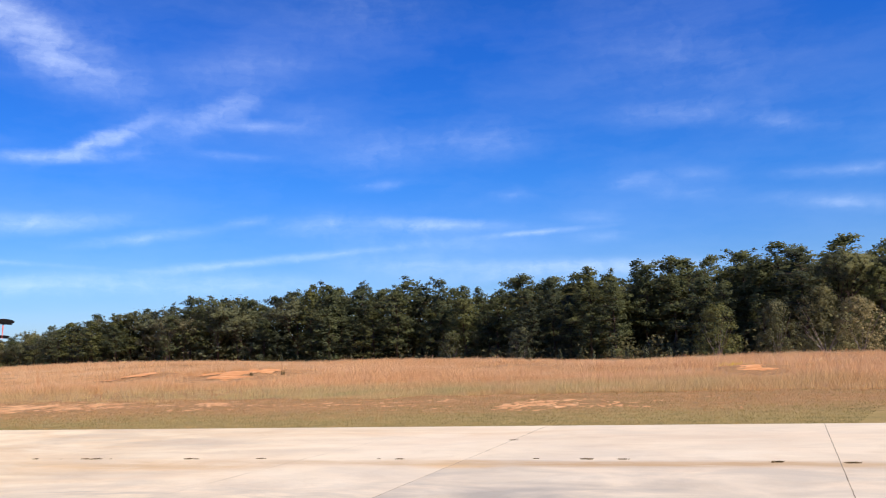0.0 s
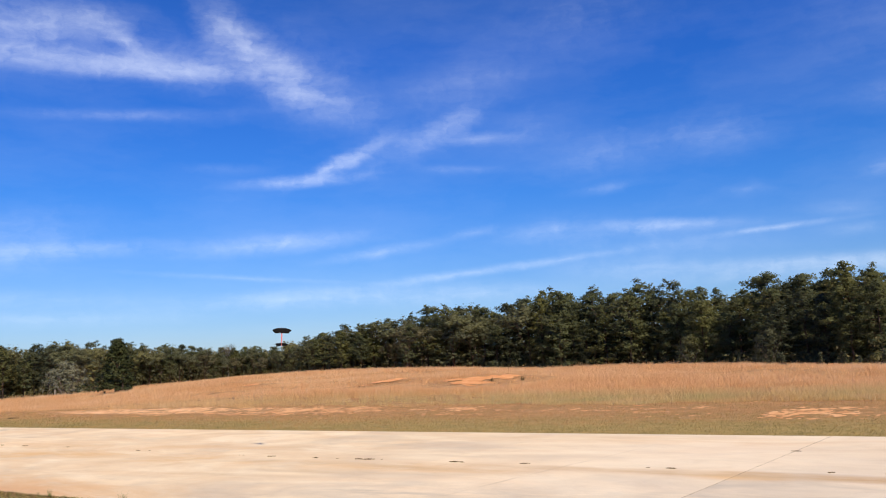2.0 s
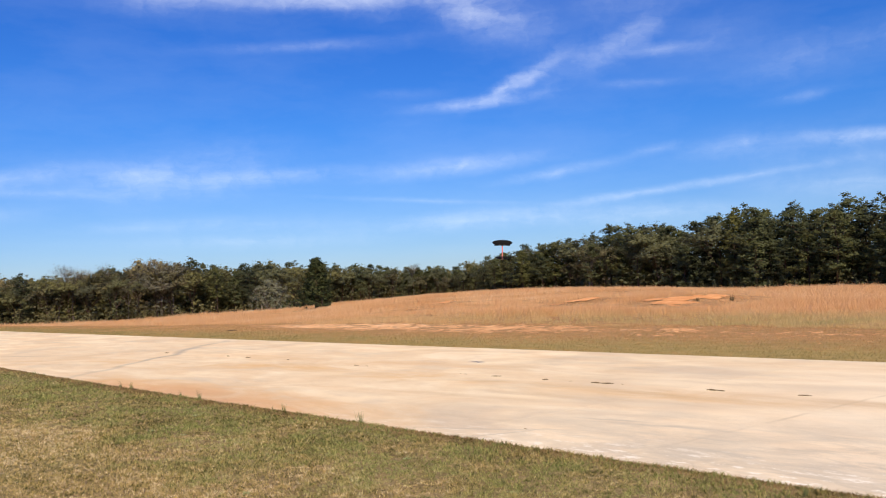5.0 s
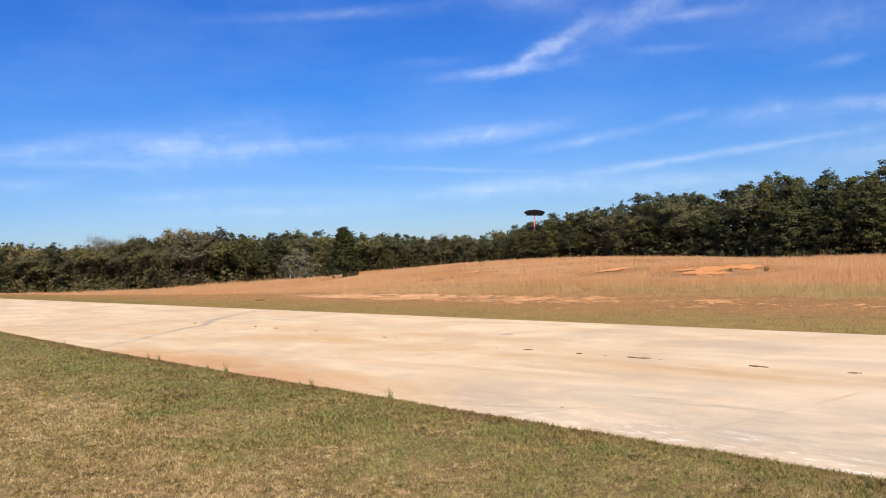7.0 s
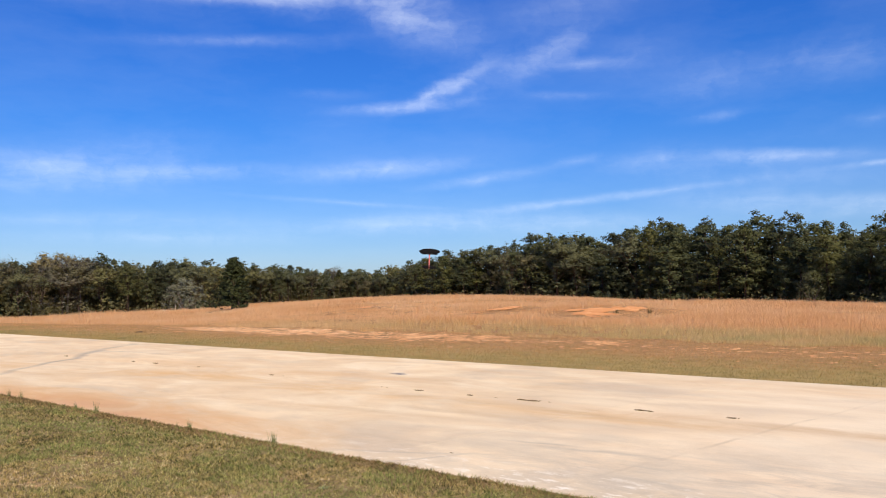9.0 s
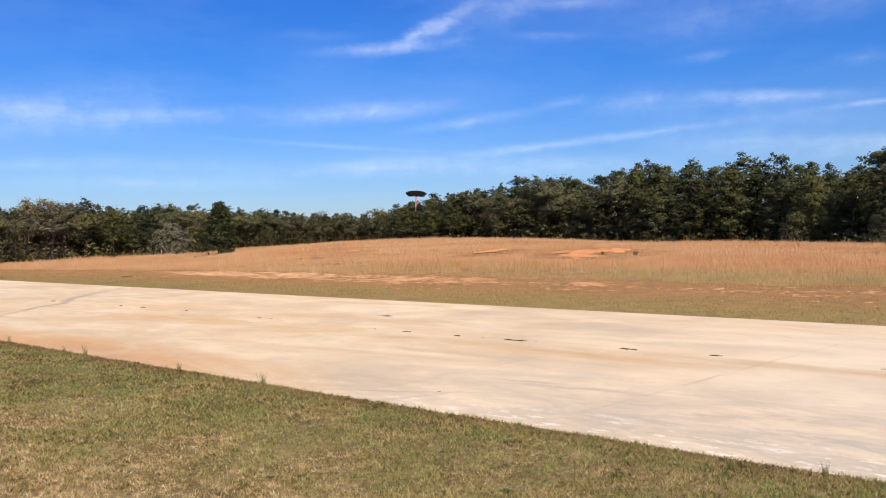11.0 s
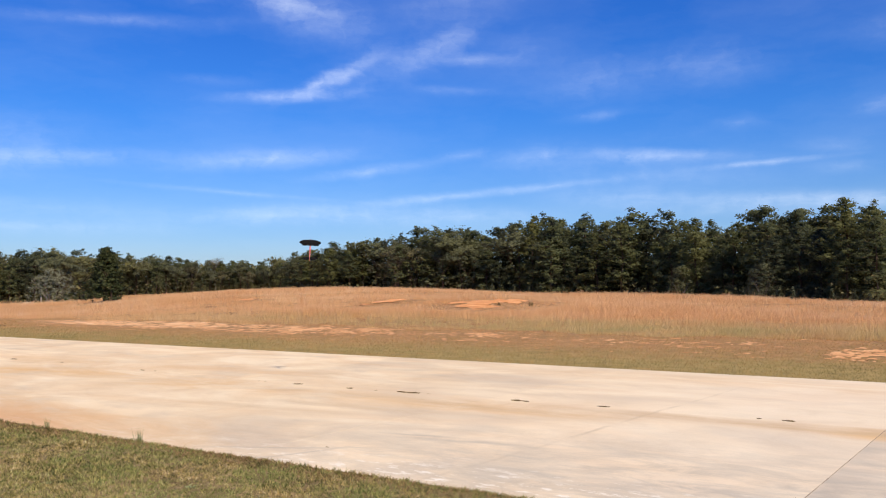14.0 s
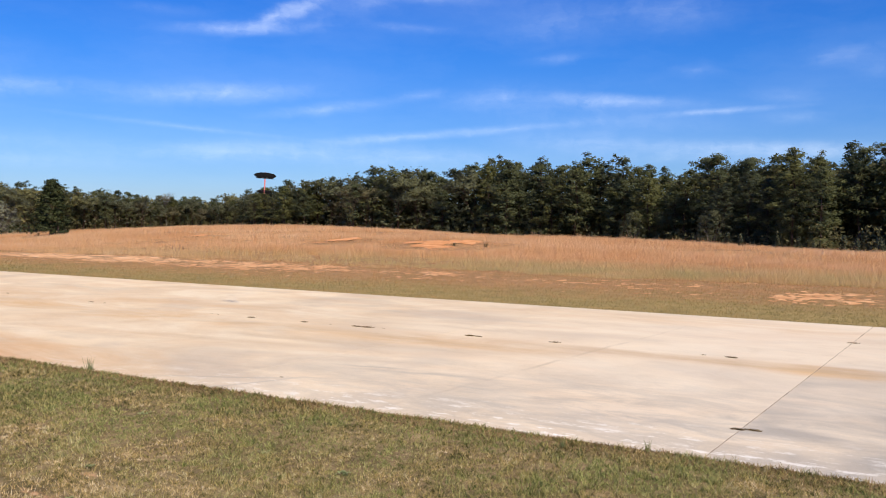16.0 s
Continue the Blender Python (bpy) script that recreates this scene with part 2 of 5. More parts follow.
def bare_verge(x, y):
    """True where the verge has worn down to the clay: ragged flakes within the bare stretches."""
    v = 0.22 * patchy(x, y, 1.3, 0.7, 3) + 0.3 * patchy(x, y, 0.36, 0.36, 4) + 0.48 * patchy(x, y, 0.10, 0.16, 6)
    return v > 0.77 - 0.36 * np.sqrt(zone(x, y, VERGE_CLAY))


def bare_bank(x, y):
    v = 0.6 * patchy(x, y, 1.6, 1.1, 13) + 0.4 * patchy(x, y, 0.5, 0.5, 14)
    return v > 0.94 - 0.78 * zone(x, y, [(cx, cy - 0.7 * b, a, b * 1.1) for cx, cy, a, b, _ in BANKS])


# ---------------------------------------------------------------- materials
def material(name):
    m = bpy.data.materials.new(name)
    m.use_nodes = True
    return m, Nodes(m.node_tree)


def finish(n, color, rough=0.9, bump=None, depth=0.01, strength=0.6, spec=0.3, through_leaf=0.0):
    b = n.add("ShaderNodeBsdfPrincipled", {"Base Color": color if not isinstance(color, tuple) else (*color, 1), "Roughness": rough, "Specular IOR Level": spec})
    if bump is not None:
        n.plug(b.inputs["Normal"], n.add("ShaderNodeBump", {"Height": bump, "Distance": depth, "Strength": strength}).outputs[0])
    out = b.outputs[0]
    if through_leaf:
        t = n.add("ShaderNodeBsdfTranslucent", {"Color": color if not isinstance(color, tuple) else (*color, 1)})
        out = n.add("ShaderNodeMixShader", {0: through_leaf, 1: out, 2: t.outputs[0]}).outputs[0]
    n.add("ShaderNodeOutputMaterial", {0: out})


def place(n):
    return n.add("ShaderNodeNewGeometry").outputs["Position"]


def make_concrete():
    m, n = material("weathered_concrete")
    p = place(n)
    long = n.vec("MULTIPLY", p, (0.5, 0.85, 1))
    streak = n.noise(long, 0.8, 4, 0.5, distortion=0.6)
    patch = n.noise(n.vec("MULTIPLY", p, (0.16, 0.5, 1)), 1.0, 3)
    grit = n.noise(p, 38, 3, 0.7)
    base = n.ramp(streak, [(0.30, (0.58, 0.48, 0.36)), (0.5, (0.81, 0.665, 0.46)), (0.7, (0.875, 0.76, 0.565))])
    rust = n.ramp(n.noise(n.vec("MULTIPLY", p, (0.30, 0.62, 1)), 1.1, 6, 0.6, distortion=1.6), [(0.40, 0.0), (0.66, 1.0)])
    bands = n.total([n.math("MULTIPLY", n.blob(p, -2, 11.1, 16, 0.9), 0.9), n.math("MULTIPLY", n.blob(p, -14.8, 7.3, 8, 1.5), 2.4), n.math("MULTIPLY", n.blob(p, 0.5, 13.9, 8, 2.0), 1.3),
                     n.math("MULTIPLY", n.blob(p, -17.5, 12, 8, 1.4), 0.8), n.math("MULTIPLY", n.blob(p, -30, 8, 14, 3), 0.5), n.math("MULTIPLY", n.blob(p, -13.5, 12.6, 5, 0.7), 0.9), n.math("MULTIPLY", n.blob(p, -20, 9.6, 4, 0.8), 0.9)])
    rusty = n.math("MULTIPLY", n.math("ADD", n.math("MULTIPLY", bands, n.math("MULTIPLY_ADD", rust, 0.6, 0.5)), n.math("MULTIPLY", rust, 0.5)), 0.85, clamp=True)
    base = n.mix(rusty, base, (0.62, 0.41, 0.22))
    stained = n.add("ShaderNodeMapRange", {0: n.add("ShaderNodeSeparateXYZ", {0: p}).outputs[0], 1: -3.0, 2: -13.0, 3: 0.0, 4: 0.42}).outputs[0]
    base = n.mix(n.math("MULTIPLY", stained, n.math("ADD", rust, 0.35), clamp=True), base, (0.70, 0.49, 0.28))
    pale = n.add("ShaderNodeMapRange", {0: n.add("ShaderNodeSeparateXYZ", {0: p}).outputs[0], 1: -10.0, 2: -4.0, 3: 0.0, 4: 0.5}).outputs[0]
    base = n.mix(pale, base, (0.75, 0.66, 0.555))
    # grey weathering of the slabs past the open joint
    xyz = n.add("ShaderNodeSeparateXYZ", {0: p}).outputs
    past = n.math("SUBTRACT", xyz[0], n.math("MULTIPLY_ADD", xyz[1], SKEW, JOINT_AT - JOINT_STEP - SKEW * MID_JOINT))
    past = n.math("MULTIPLY", n.math("GREATER_THAN", past, 0.0), n.add("ShaderNodeMapRange", {0: xyz[1], 1: 12.5, 2: 9.5, 3: 0.15, 4: 1.0}).outputs[0])
    grey = n.ramp(n.noise(n.vec("MULTIPLY", p, (0.75, 1.1, 1)), 1.0, 5, 0.55, distortion=0.5), [(0.38, 0.0), (0.64, 1.0)])
    greyer = n.math("ADD", n.math("MULTIPLY", past, 0.75), n.math("MULTIPLY", n.blob(p, -5.2, 8.0, 6.5, 3.4, 0, "SPHERICAL"), 0.65))
    base = n.mix(n.math("MULTIPLY", grey, greyer, clamp=True), base, (0.39, 0.355, 0.31))
    deep = n.total([n.math("MULTIPLY", n.blob(p, cx, cy, ln, wd, th, "SPHERICAL"), k) for cx, cy, ln, wd, th, k in ((-15.4, 6.9, 6.5, 1.7, 3, 1.9), (-17.6, 10.6, 3.6, 0.8, 8, 1.1), (-2.9, 11.05, 0.9, 0.5, 0, 1.6), (-8, 10.6, 3.5, 0.6, 6, 0.9), (-21.8, 9.5, 3, 0.9, 0, 0.9), (-13, 10.8, 4.5, 0.7, 3, 0.8), (-5.5, 14.9, 6, 0.8, 0, 0.6))])
    base = n.mix(n.math("MULTIPLY", deep, n.math("MULTIPLY_ADD", rust, 0.9, 0.25), clamp=True), base, (0.66, 0.42, 0.19))
    # rust washed along the middle joint
    wavy = n.vec("ADD", p, n.vec("MULTIPLY", n.noise(n.vec("MULTIPLY", p, (0.4, 0.6, 1)), 1.0, 4, 0.6, color=True), (0.0, 0.5, 0)))
    wash = n.total([n.math("MULTIPLY", n.blob(wavy, cx, cy, ln, wd, th, "SPHERICAL"), k) for cx, cy, ln, wd, th, k in ((0.5, 11.40, 10.0, 0.36, 0, 2.3), (-7.8, 11.0, 2.6, 0.38, -4, 1.3), (-9.2, 10.2, 2.4, 0.22, 3, 0.9), (-10.5, 9.6, 2.0, 0.2, 5, 0.8))])
    base = n.mix(n.math("MULTIPLY", wash, n.math("MULTIPLY_ADD", n.noise(n.vec("MULTIPLY", p, (0.8, 3.0, 1)), 1.5, 5, 0.65), 1.5, -0.2), clamp=True), base, (0.52, 0.35, 0.19))
    smoke = n.ramp(n.noise(n.vec("MULTIPLY", p, (0.55, 1.1, 1)), 1.3, 5, 0.55, distortion=0.6), [(0.5, 0.0), (0.7, 1.0)])
    base = n.mix(n.math("MULTIPLY", smoke, 0.16), base, (0.50, 0.44, 0.37))
    edge_rust = n.math("MULTIPLY", n.blob(p, -14.9, 7.0, 5.6, 1.25, 2, "SPHERICAL"), n.math("MULTIPLY_ADD", rust, 1.2, 0.5), clamp=True)
    base = n.mix(edge_rust, base, (0.58, 0.29, 0.12))
    film = n.ramp(n.noise(n.vec("MULTIPLY", p, (0.3, 0.5, 1)), 1.0, 4, 0.55, distortion=0.4), [(0.4, 0.0), (0.65, 1.0)])
    base = n.mix(n.math("MULTIPLY", film, 0.24), base, (0.60, 0.50, 0.365))
    # dark tyre trail and mortar-pale scuffs
    trail = n.math("MULTIPLY", n.blob(n.vec("ADD", p, n.vec("MULTIPLY", n.noise(p, 0.4, 3, color=True), (1.3, 1.3, 0))), -23.2, 12.1, 7.5, 0.22, -46.5, "SPHERICAL"), n.math("MULTIPLY", n.noise(p, 2.0, 4), 1.6))
    thin = n.total([n.blob(n.vec("ADD", p, n.vec("MULTIPLY", n.noise(p, 0.5, 3, color=True), (0.6, 0.6, 0))), cx, cy, ln, wd, th) for cx, cy, ln, wd, th in ((-28, 9.4, 5, 0.16, 30), (-37, 12.6, 9, 0.22, 4), (-24, 13.6, 5, 0.12, 3), (-6.4, 9.0, 1.6, 0.10, 8), (-1.6, 8.2, 1.8, 0.12, 4), (-0.6, 9.6, 2.2, 0.2, -3), (-8.0, 7.9, 1.6, 0.08, 25), (-7.65, 7.75, 1.1, 0.05, 64), (-7.1, 9.05, 0.9, 0.07, 5))])
    base = n.mix(n.math("MULTIPLY", thin, 0.55, clamp=True), base, (0.30, 0.27, 0.245))
    base = n.mix(n.math("MULTIPLY", trail, 0.95, clamp=True), base, (0.25, 0.235, 0.22))
    crack = n.math("MULTIPLY", n.blob(n.vec("ADD", p, n.vec("MULTIPLY", n.noise(p, 1.4, 4, color=True), (0.16, 0.1, 0))), -5.62, 10.4, 4.8, 0.05, 79.5, "SPHERICAL"), n.math("MULTIPLY_ADD", n.noise(p, 1.1, 3), 3.0, -1.15), clamp=True)
    base = n.mix(crack, base, (0.40, 0.31, 0.22))
    grime = n.ramp(n.noise(n.vec("MULTIPLY", p, (0.9, 2.2, 1)), 1.4, 6, 0.7, distortion=0.8), [(0.42, 0.0), (0.62, 1.0)])
    grime = n.math("MULTIPLY", grime, n.math("MULTIPLY", n.blob(p, -4.2, 7.9, 6.0, 2.2, 3, "SPHERICAL"), 0.65), clamp=True)
    base = n.mix(grime, base, (0.36, 0.33, 0.295))
    chips = n.ramp(n.noise(n.vec("MULTIPLY", p, (1.8, 4.0, 1)), 2.0, 5, 0.7), [(0.55, 0.0), (0.62, 1.0)])
    chips = n.math("MULTIPLY", chips, n.math("MULTIPLY", n.blob(p, -4.5, 6.95, 6.5, 1.1, 0, "SPHERICAL"), 1.1), clamp=True)
    base = n.mix(chips, base, (0.88, 0.85, 0.80))
    scuff = n.ramp(n.noise(n.vec("MULTIPLY", p, (1.2, 3.5, 1)), 1.6, 5, 0.7), [(0.56, 0.0), (0.68, 1.0)])
    scuff = n.math("MULTIPLY", scuff, n.math("MULTIPLY", n.blob(p, -5, 7.0, 10, 1.5, 0, "SPHERICAL"), 0.45), clamp=True)
    base = n.mix(scuff, base, (0.84, 0.80, 0.74))
    drawn = n.noise(n.vec("MULTIPLY", p, (0.9, 1.5, 1)), 1.0, 7, 0.7, distortion=1.4)
    base = n.mix(0.5, base, n.ramp(drawn, [(0.32, (0.90, 0.85, 0.79)), (0.5, (1.05, 1.04, 1.02)), (0.66, (1.12, 1.11, 1.08))]), "MULTIPLY")
    base = n.mix(0.5, base, n.mix(grit, (0.80, 0.80, 0.80), (1.12, 1.12, 1.12)), "MULTIPLY")
    one = n.add("ShaderNodeObjectInfo").outputs["Random"]
    base = n.mix(1.0, base, n.ramp(one, [(0.0, (0.93, 0.93, 0.94)), (1.0, (1.03, 1.02, 1.0))]), "MULTIPLY")
    base = n.mix(n.math("MULTIPLY", patch, 0.2), base, (0.76, 0.66, 0.50))
    finish(n, base, 0.85, n.math("ADD", grit, n.math("MULTIPLY", streak, 0.5)), 0.004, 0.5, 0.25)
    return m


def make_filler():
    m, n = material("joint_filler")
    p = place(n)
    finish(n, n.ramp(n.noise(p, 3, 5), [(0.35, (0.17, 0.13, 0.095)), (0.65, (0.48, 0.39, 0.29))]), 0.95)
    return m


def make_ground():
    m, n = material("turf_and_red_clay")
    p = place(n)
    xyz = n.add("ShaderNodeSeparateXYZ", {0: p}).outputs
    wob = n.noise(p, 0.7, 4)
    y = n.math("ADD", xyz[1], n.math("MULTIPLY", n.math("SUBTRACT", wob, 0.5), 1.6))
    fine = n.noise(p, 26, 5, 0.7)
    mid = n.noise(p, 2.2, 5, 0.6)
    wide = n.noise(p, 0.45, 4, 0.6)
    crumbs = n.noise(p, 95, 3, 0.75)
    thatch = n.ramp(n.math("MULTIPLY_ADD", fine, 0.35, n.math("MULTIPLY_ADD", mid, 0.25, n.math("MULTIPLY", crumbs, 0.4))), [(0.38, (0.06, 0.042, 0.02)), (0.5, (0.22, 0.155, 0.075)), (0.62, (0.50, 0.36, 0.20))])
    green = n.mix(n.math("MULTIPLY", n.ramp(wide, [(0.42, 0.0), (0.62, 1.0)]), 0.6), thatch, (0.15, 0.16, 0.055))
    lawn = n.mix(0.5, thatch, green)
    mown = n.ramp(n.math("MULTIPLY_ADD", mid, 0.6, n.math("MULTIPLY", fine, 0.4)), [(0.3, (0.20, 0.125, 0.055)), (0.5, (0.34, 0.20, 0.09)), (0.7, (0.46, 0.27, 0.13))])
    olive = n.ramp(n.math("MULTIPLY_ADD", mid, 0.6, n.math("MULTIPLY", fine, 0.4)), [(0.3, (0.20, 0.15, 0.056)), (0.5, (0.32, 0.235, 0.09)), (0.7, (0.43, 0.31, 0.135))])
    mown = n.mix(n.add("ShaderNodeMapRange", {0: n.math("MULTIPLY_ADD", wide, 3.0, xyz[1]), 1: 19.0, 2: 22.4}).outputs[0], olive, mown)
    lawn = n.mix(n.add("ShaderNodeMapRange", {0: xyz[1], 1: FAR_EDGE - 1.0, 2: FAR_EDGE}).outputs[0], lawn, mown)
    straw = n.ramp(n.math("MULTIPLY_ADD", wide, 0.6, n.math("MULTIPLY", fine, 0.4)), [(0.3, (0.22, 0.12, 0.055)), (0.55, (0.36, 0.20, 0.09)), (0.75, (0.42, 0.27, 0.13))])
    in_field = n.add("ShaderNodeMapRange", {0: y, 1: TALL_EDGE - 0.2, 2: TALL_EDGE + 0.4}).outputs[0]
    color = n.mix(in_field, lawn, straw)
    clay_grain = n.noise(n.vec("MULTIPLY", p, (1.0, 1.6, 1)), 5.0, 6, 0.7, distortion=0.8)
    bare = n.total([n.blob(p, cx, cy, a * 1.3, b * 1.3, 0, "SPHERICAL") for cx, cy, a, b in SCUFFS])
    mask = n.math("MULTIPLY", n.math("ADD", n.math("ADD", clay_grain, -0.72), n.math("MULTIPLY", bare, 0.34)), 6.0, clamp=True)
    clay = n.ramp(n.noise(p, 3.0, 6, 0.65), [(0.3, (0.50, 0.26, 0.13)), (0.52, (0.64, 0.38, 0.20)), (0.72, (0.74, 0.50, 0.30))])
    color = n.mix(mask, color, clay)
    finish(n, color, 0.95, n.math("ADD", fine, mid), 0.03, 0.7, 0.15)
    return m


def make_clay(name, stops, bleached=None):
    m, n = material(name)
    p = place(n)
    f = n.noise(n.vec("MULTIPLY", p, (1, 1.5, 1)), 1.6, 6, 0.65)
    fine = n.noise(p, 14.0, 3, 0.6)
    f = n.math("ADD", f, n.math("MULTIPLY_ADD", fine, 0.45, -0.225))
    if bleached:
        f = n.math("ADD", f, n.math("MULTIPLY", n.blob(p, *bleached, 0, "SPHERICAL"), 0.13))
    finish(n, n.ramp(f, stops), 0.95, f, 0.03, 0.6, 0.1)
    return m


def make_blade(name, stops, patch_scale=0.5, greens=None, through_leaf=0.35, contrast=1.0, spread=1.0, drier=None, clumps=0.0):
    """Grass: each blade has its own tone, and whole patches drift together."""
    m, n = material(name)
    p = place(n)
    own = n.add("ShaderNodeNewGeometry").outputs["Random Per Island"]
    own = n.math("MULTIPLY_ADD", own, spread, 0.5 - spread / 2)
    drift = n.noise(p, patch_scale, 4, 0.6)
    spots = n.noise(p, patch_scale * 7, 3, 0.6)
    drift = n.math("MULTIPLY_ADD", drift, 2.2, n.math("MULTIPLY_ADD", spots, contrast, -0.6 - 0.5 * contrast))
    if clumps:
        drift = n.math("ADD", drift, n.math("MULTIPLY_ADD", n.noise(p, 24, 2, 0.5), clumps, -0.5 * clumps))
    if drier:
        drift = n.math("ADD", drift, drier(n, p))
    fac = n.math("MULTIPLY_ADD", own, 0.42, n.math("MULTIPLY", drift, 0.58), clamp=True)
    color = n.ramp(fac, stops)
    if greens:
        color = n.mix(n.math("MULTIPLY", greens[0](n, p), 0.8, clamp=True), color, n.mix(own, greens[1], greens[2]))
    finish(n, color, 0.75, spec=0.2, through_leaf=through_leaf)
    return m


def make_leaf(name, stops, through_leaf=0.25, vary=0.25):
    m, n = material(name)
    own = n.add("ShaderNodeNewGeometry").outputs["Random Per Island"]
    tree = n.add("ShaderNodeObjectInfo").outputs["Random"]
    fac = n.math("MULTIPLY_ADD", own, 0.12, n.math("MULTIPLY_ADD", n.noise(place(n), 0.6, 4), 1.2, -0.22), clamp=True)
    color = n.ramp(fac, stops)
    color = n.mix(1.0, color, n.ramp(tree, [(0.0, (1 - vary, 1 - vary, 1 - vary * 0.6)), (0.5, (1, 1, 1)), (1.0, (1 + vary * 1.3, 1 + vary * 0.8, 1 - vary * 0.3))]), "MULTIPLY")
    finish(n, color, 0.7, spec=0.25, through_leaf=through_leaf)
    return m


def make_plain(name, dark, light, scale=6.0, rough=0.85, spec=0.3, stretch=(1, 1, 1)):
    m, n = material(name)
    p = n.vec("MULTIPLY", n.add("ShaderNodeTexCoord").outputs["Object"], stretch)
    f = n.noise(p, scale, 5, 0.6)
    finish(n, n.ramp(f, [(0.3, dark), (0.7, light)]), rough, f, 0.01, 0.5, spec)
    return m


def worn_middle(n, p):
    """The lawn is drier away from the concrete, in broad worn drifts."""
    y = n.add("ShaderNodeSeparateXYZ", {0: p}).outputs[1]
    x = n.add("ShaderNodeSeparateXYZ", {0: p}).outputs[0]
    dry = n.add("ShaderNodeMapRange", {0: y, 1: 6.0, 2: 4.2, 3: -0.2, 4: 0.26}).outputs[0]
    dry = n.math("ADD", dry, n.add("ShaderNodeMapRange", {0: x, 1: -7.5, 2: -11.0, 3: 0.0, 4: -0.2}).outputs[0])
    return n.math("ADD", dry, n.math("MULTIPLY_ADD", n.noise(p, 0.42, 3), 1.0, -0.5))


def clover(n, p):
    """Greener drifts in the lawn, thickest along the concrete and torn at their edges."""
    y = n.add("ShaderNodeSeparateXYZ", {0: p}).outputs[1]
    lush = n.add("ShaderNodeMapRange", {0: y, 1: 3.4, 2: 5.6, 3: -0.10, 4: 0.10}).outputs[0]
    v = n.math("ADD", n.math("MULTIPLY_ADD", n.noise(p, 1.5, 5, 0.65), 1.0, lush), n.math("MULTIPLY", n.noise(p, 9.0, 3, 0.6), 0.35))
    return n.ramp(v, [(0.66, 0.0), (0.86, 1.0)])


def rusty_strip(n, p):
    """The verge is olive beside the concrete and dries to rust towards the meadow."""
    x, y, _ = n.add("ShaderNodeSeparateXYZ", {0: p}).outputs
    y = n.math("MULTIPLY_ADD", n.noise(p, 0.35, 4, 0.6), 3.0, y)
    rusty = n.add("ShaderNodeMapRange", {0: y, 1: 18.2, 2: 22.2, 3: -0.34, 4: 0.48}).outputs[0]
    return n.math("ADD", rusty, n.add("ShaderNodeMapRange", {0: x, 1: -11.0, 2: -3.0, 3: 0.0, 4: -0.22}).outputs[0])


CONCRETE, FILLER, GROUND = make_concrete(), make_filler(), make_ground()
CLAY = make_clay("bare_clay", [(0.32, (0.46, 0.22, 0.095)), (0.5, (0.66, 0.345, 0.155)), (0.62, (0.78, 0.46, 0.235)), (0.75, (0.85, 0.58, 0.355))], (-30, 23.2, 12, 3.0))
RED_CLAY = make_clay("red_clay", [(0.3, (0.52, 0.21, 0.08)), (0.5, (0.65, 0.30, 0.12)), (0.68, (0.77, 0.42, 0.205))])
LAWN = make_blade("mown_grass", [(0.0, (0.06, 0.06, 0.018)), (0.2, (0.22, 0.185, 0.062)), (0.45, (0.43, 0.345, 0.125)), (0.7, (0.55, 0.385, 0.17)), (0.9, (0.67, 0.505, 0.27)), (1.0, (0.79, 0.65, 0.41))],
                  0.8, (clover, (0.13, 0.17, 0.045), (0.42, 0.44, 0.15)), 0.3, 3.0, 1.7, worn_middle, 4.0)
VERGE = make_blade("verge_grass", [(0.0, (0.25, 0.215, 0.075)), (0.35, (0.44, 0.335, 0.13)), (0.7, (0.58, 0.335, 0.145)), (1.0, (0.70, 0.42, 0.20))], 0.4, None, 0.45, 2.2, 1.0, rusty_strip)
EDGE_GRASS = make_blade("dead_edge_grass", [(0.0, (0.15, 0.095, 0.045)), (0.5, (0.33, 0.21, 0.10)), (1.0, (0.50, 0.345, 0.18))], 1.5)


def front_green(n, p):
    return n.math("MULTIPLY", n.blob(p, -12, 26.5, 30, 6, 0, "SPHERICAL"), n.math("MULTIPLY", n.noise(p, 0.5, 3), 2.2))


SEDGE = make_blade("broom_sedge", [(0.0, (0.58, 0.28, 0.12)), (0.3, (0.74, 0.425, 0.20)), (0.65, (0.83, 0.54, 0.285)), (1.0, (0.88, 0.68, 0.44))], 0.14, (front_green, (0.42, 0.36, 0.13), (0.64, 0.53, 0.27)), 0.45, 1.2, 0.3)
WEED = make_blade("green_weed", [(0.0, (0.10, 0.13, 0.05)), (0.6, (0.22, 0.25, 0.10)), (1.0, (0.42, 0.38, 0.20))], 2.0)
GREEN_LEAF = make_blade("weed_leaves", [(0.0, (0.27, 0.31, 0.14)), (0.6, (0.36, 0.40, 0.19)), (1.0, (0.48, 0.48, 0.26))], 2.0, None, 0.45)
DRY_WEED = make_blade("dry_weed", [(0.0, (0.09, 0.065, 0.032)), (0.6, (0.19, 0.13, 0.06)), (1.0, (0.30, 0.21, 0.10))], 2.0, None, 0.15)
PINE = make_leaf("pine_needles", [(0.0, (0.108, 0.132, 0.073)), (0.4, (0.136, 0.156, 0.08)), (0.75, (0.164, 0.175, 0.084)), (1.0, (0.198, 0.197, 0.094))], 0.58, 0.32)
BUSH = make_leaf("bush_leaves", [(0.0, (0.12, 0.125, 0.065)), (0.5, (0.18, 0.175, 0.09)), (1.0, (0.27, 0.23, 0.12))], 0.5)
OAK = make_leaf("olive_leaves", [(0.0, (0.15, 0.165, 0.092)), (0.5, (0.195, 0.203, 0.11)), (1.0, (0.26, 0.245, 0.135))], 0.55)
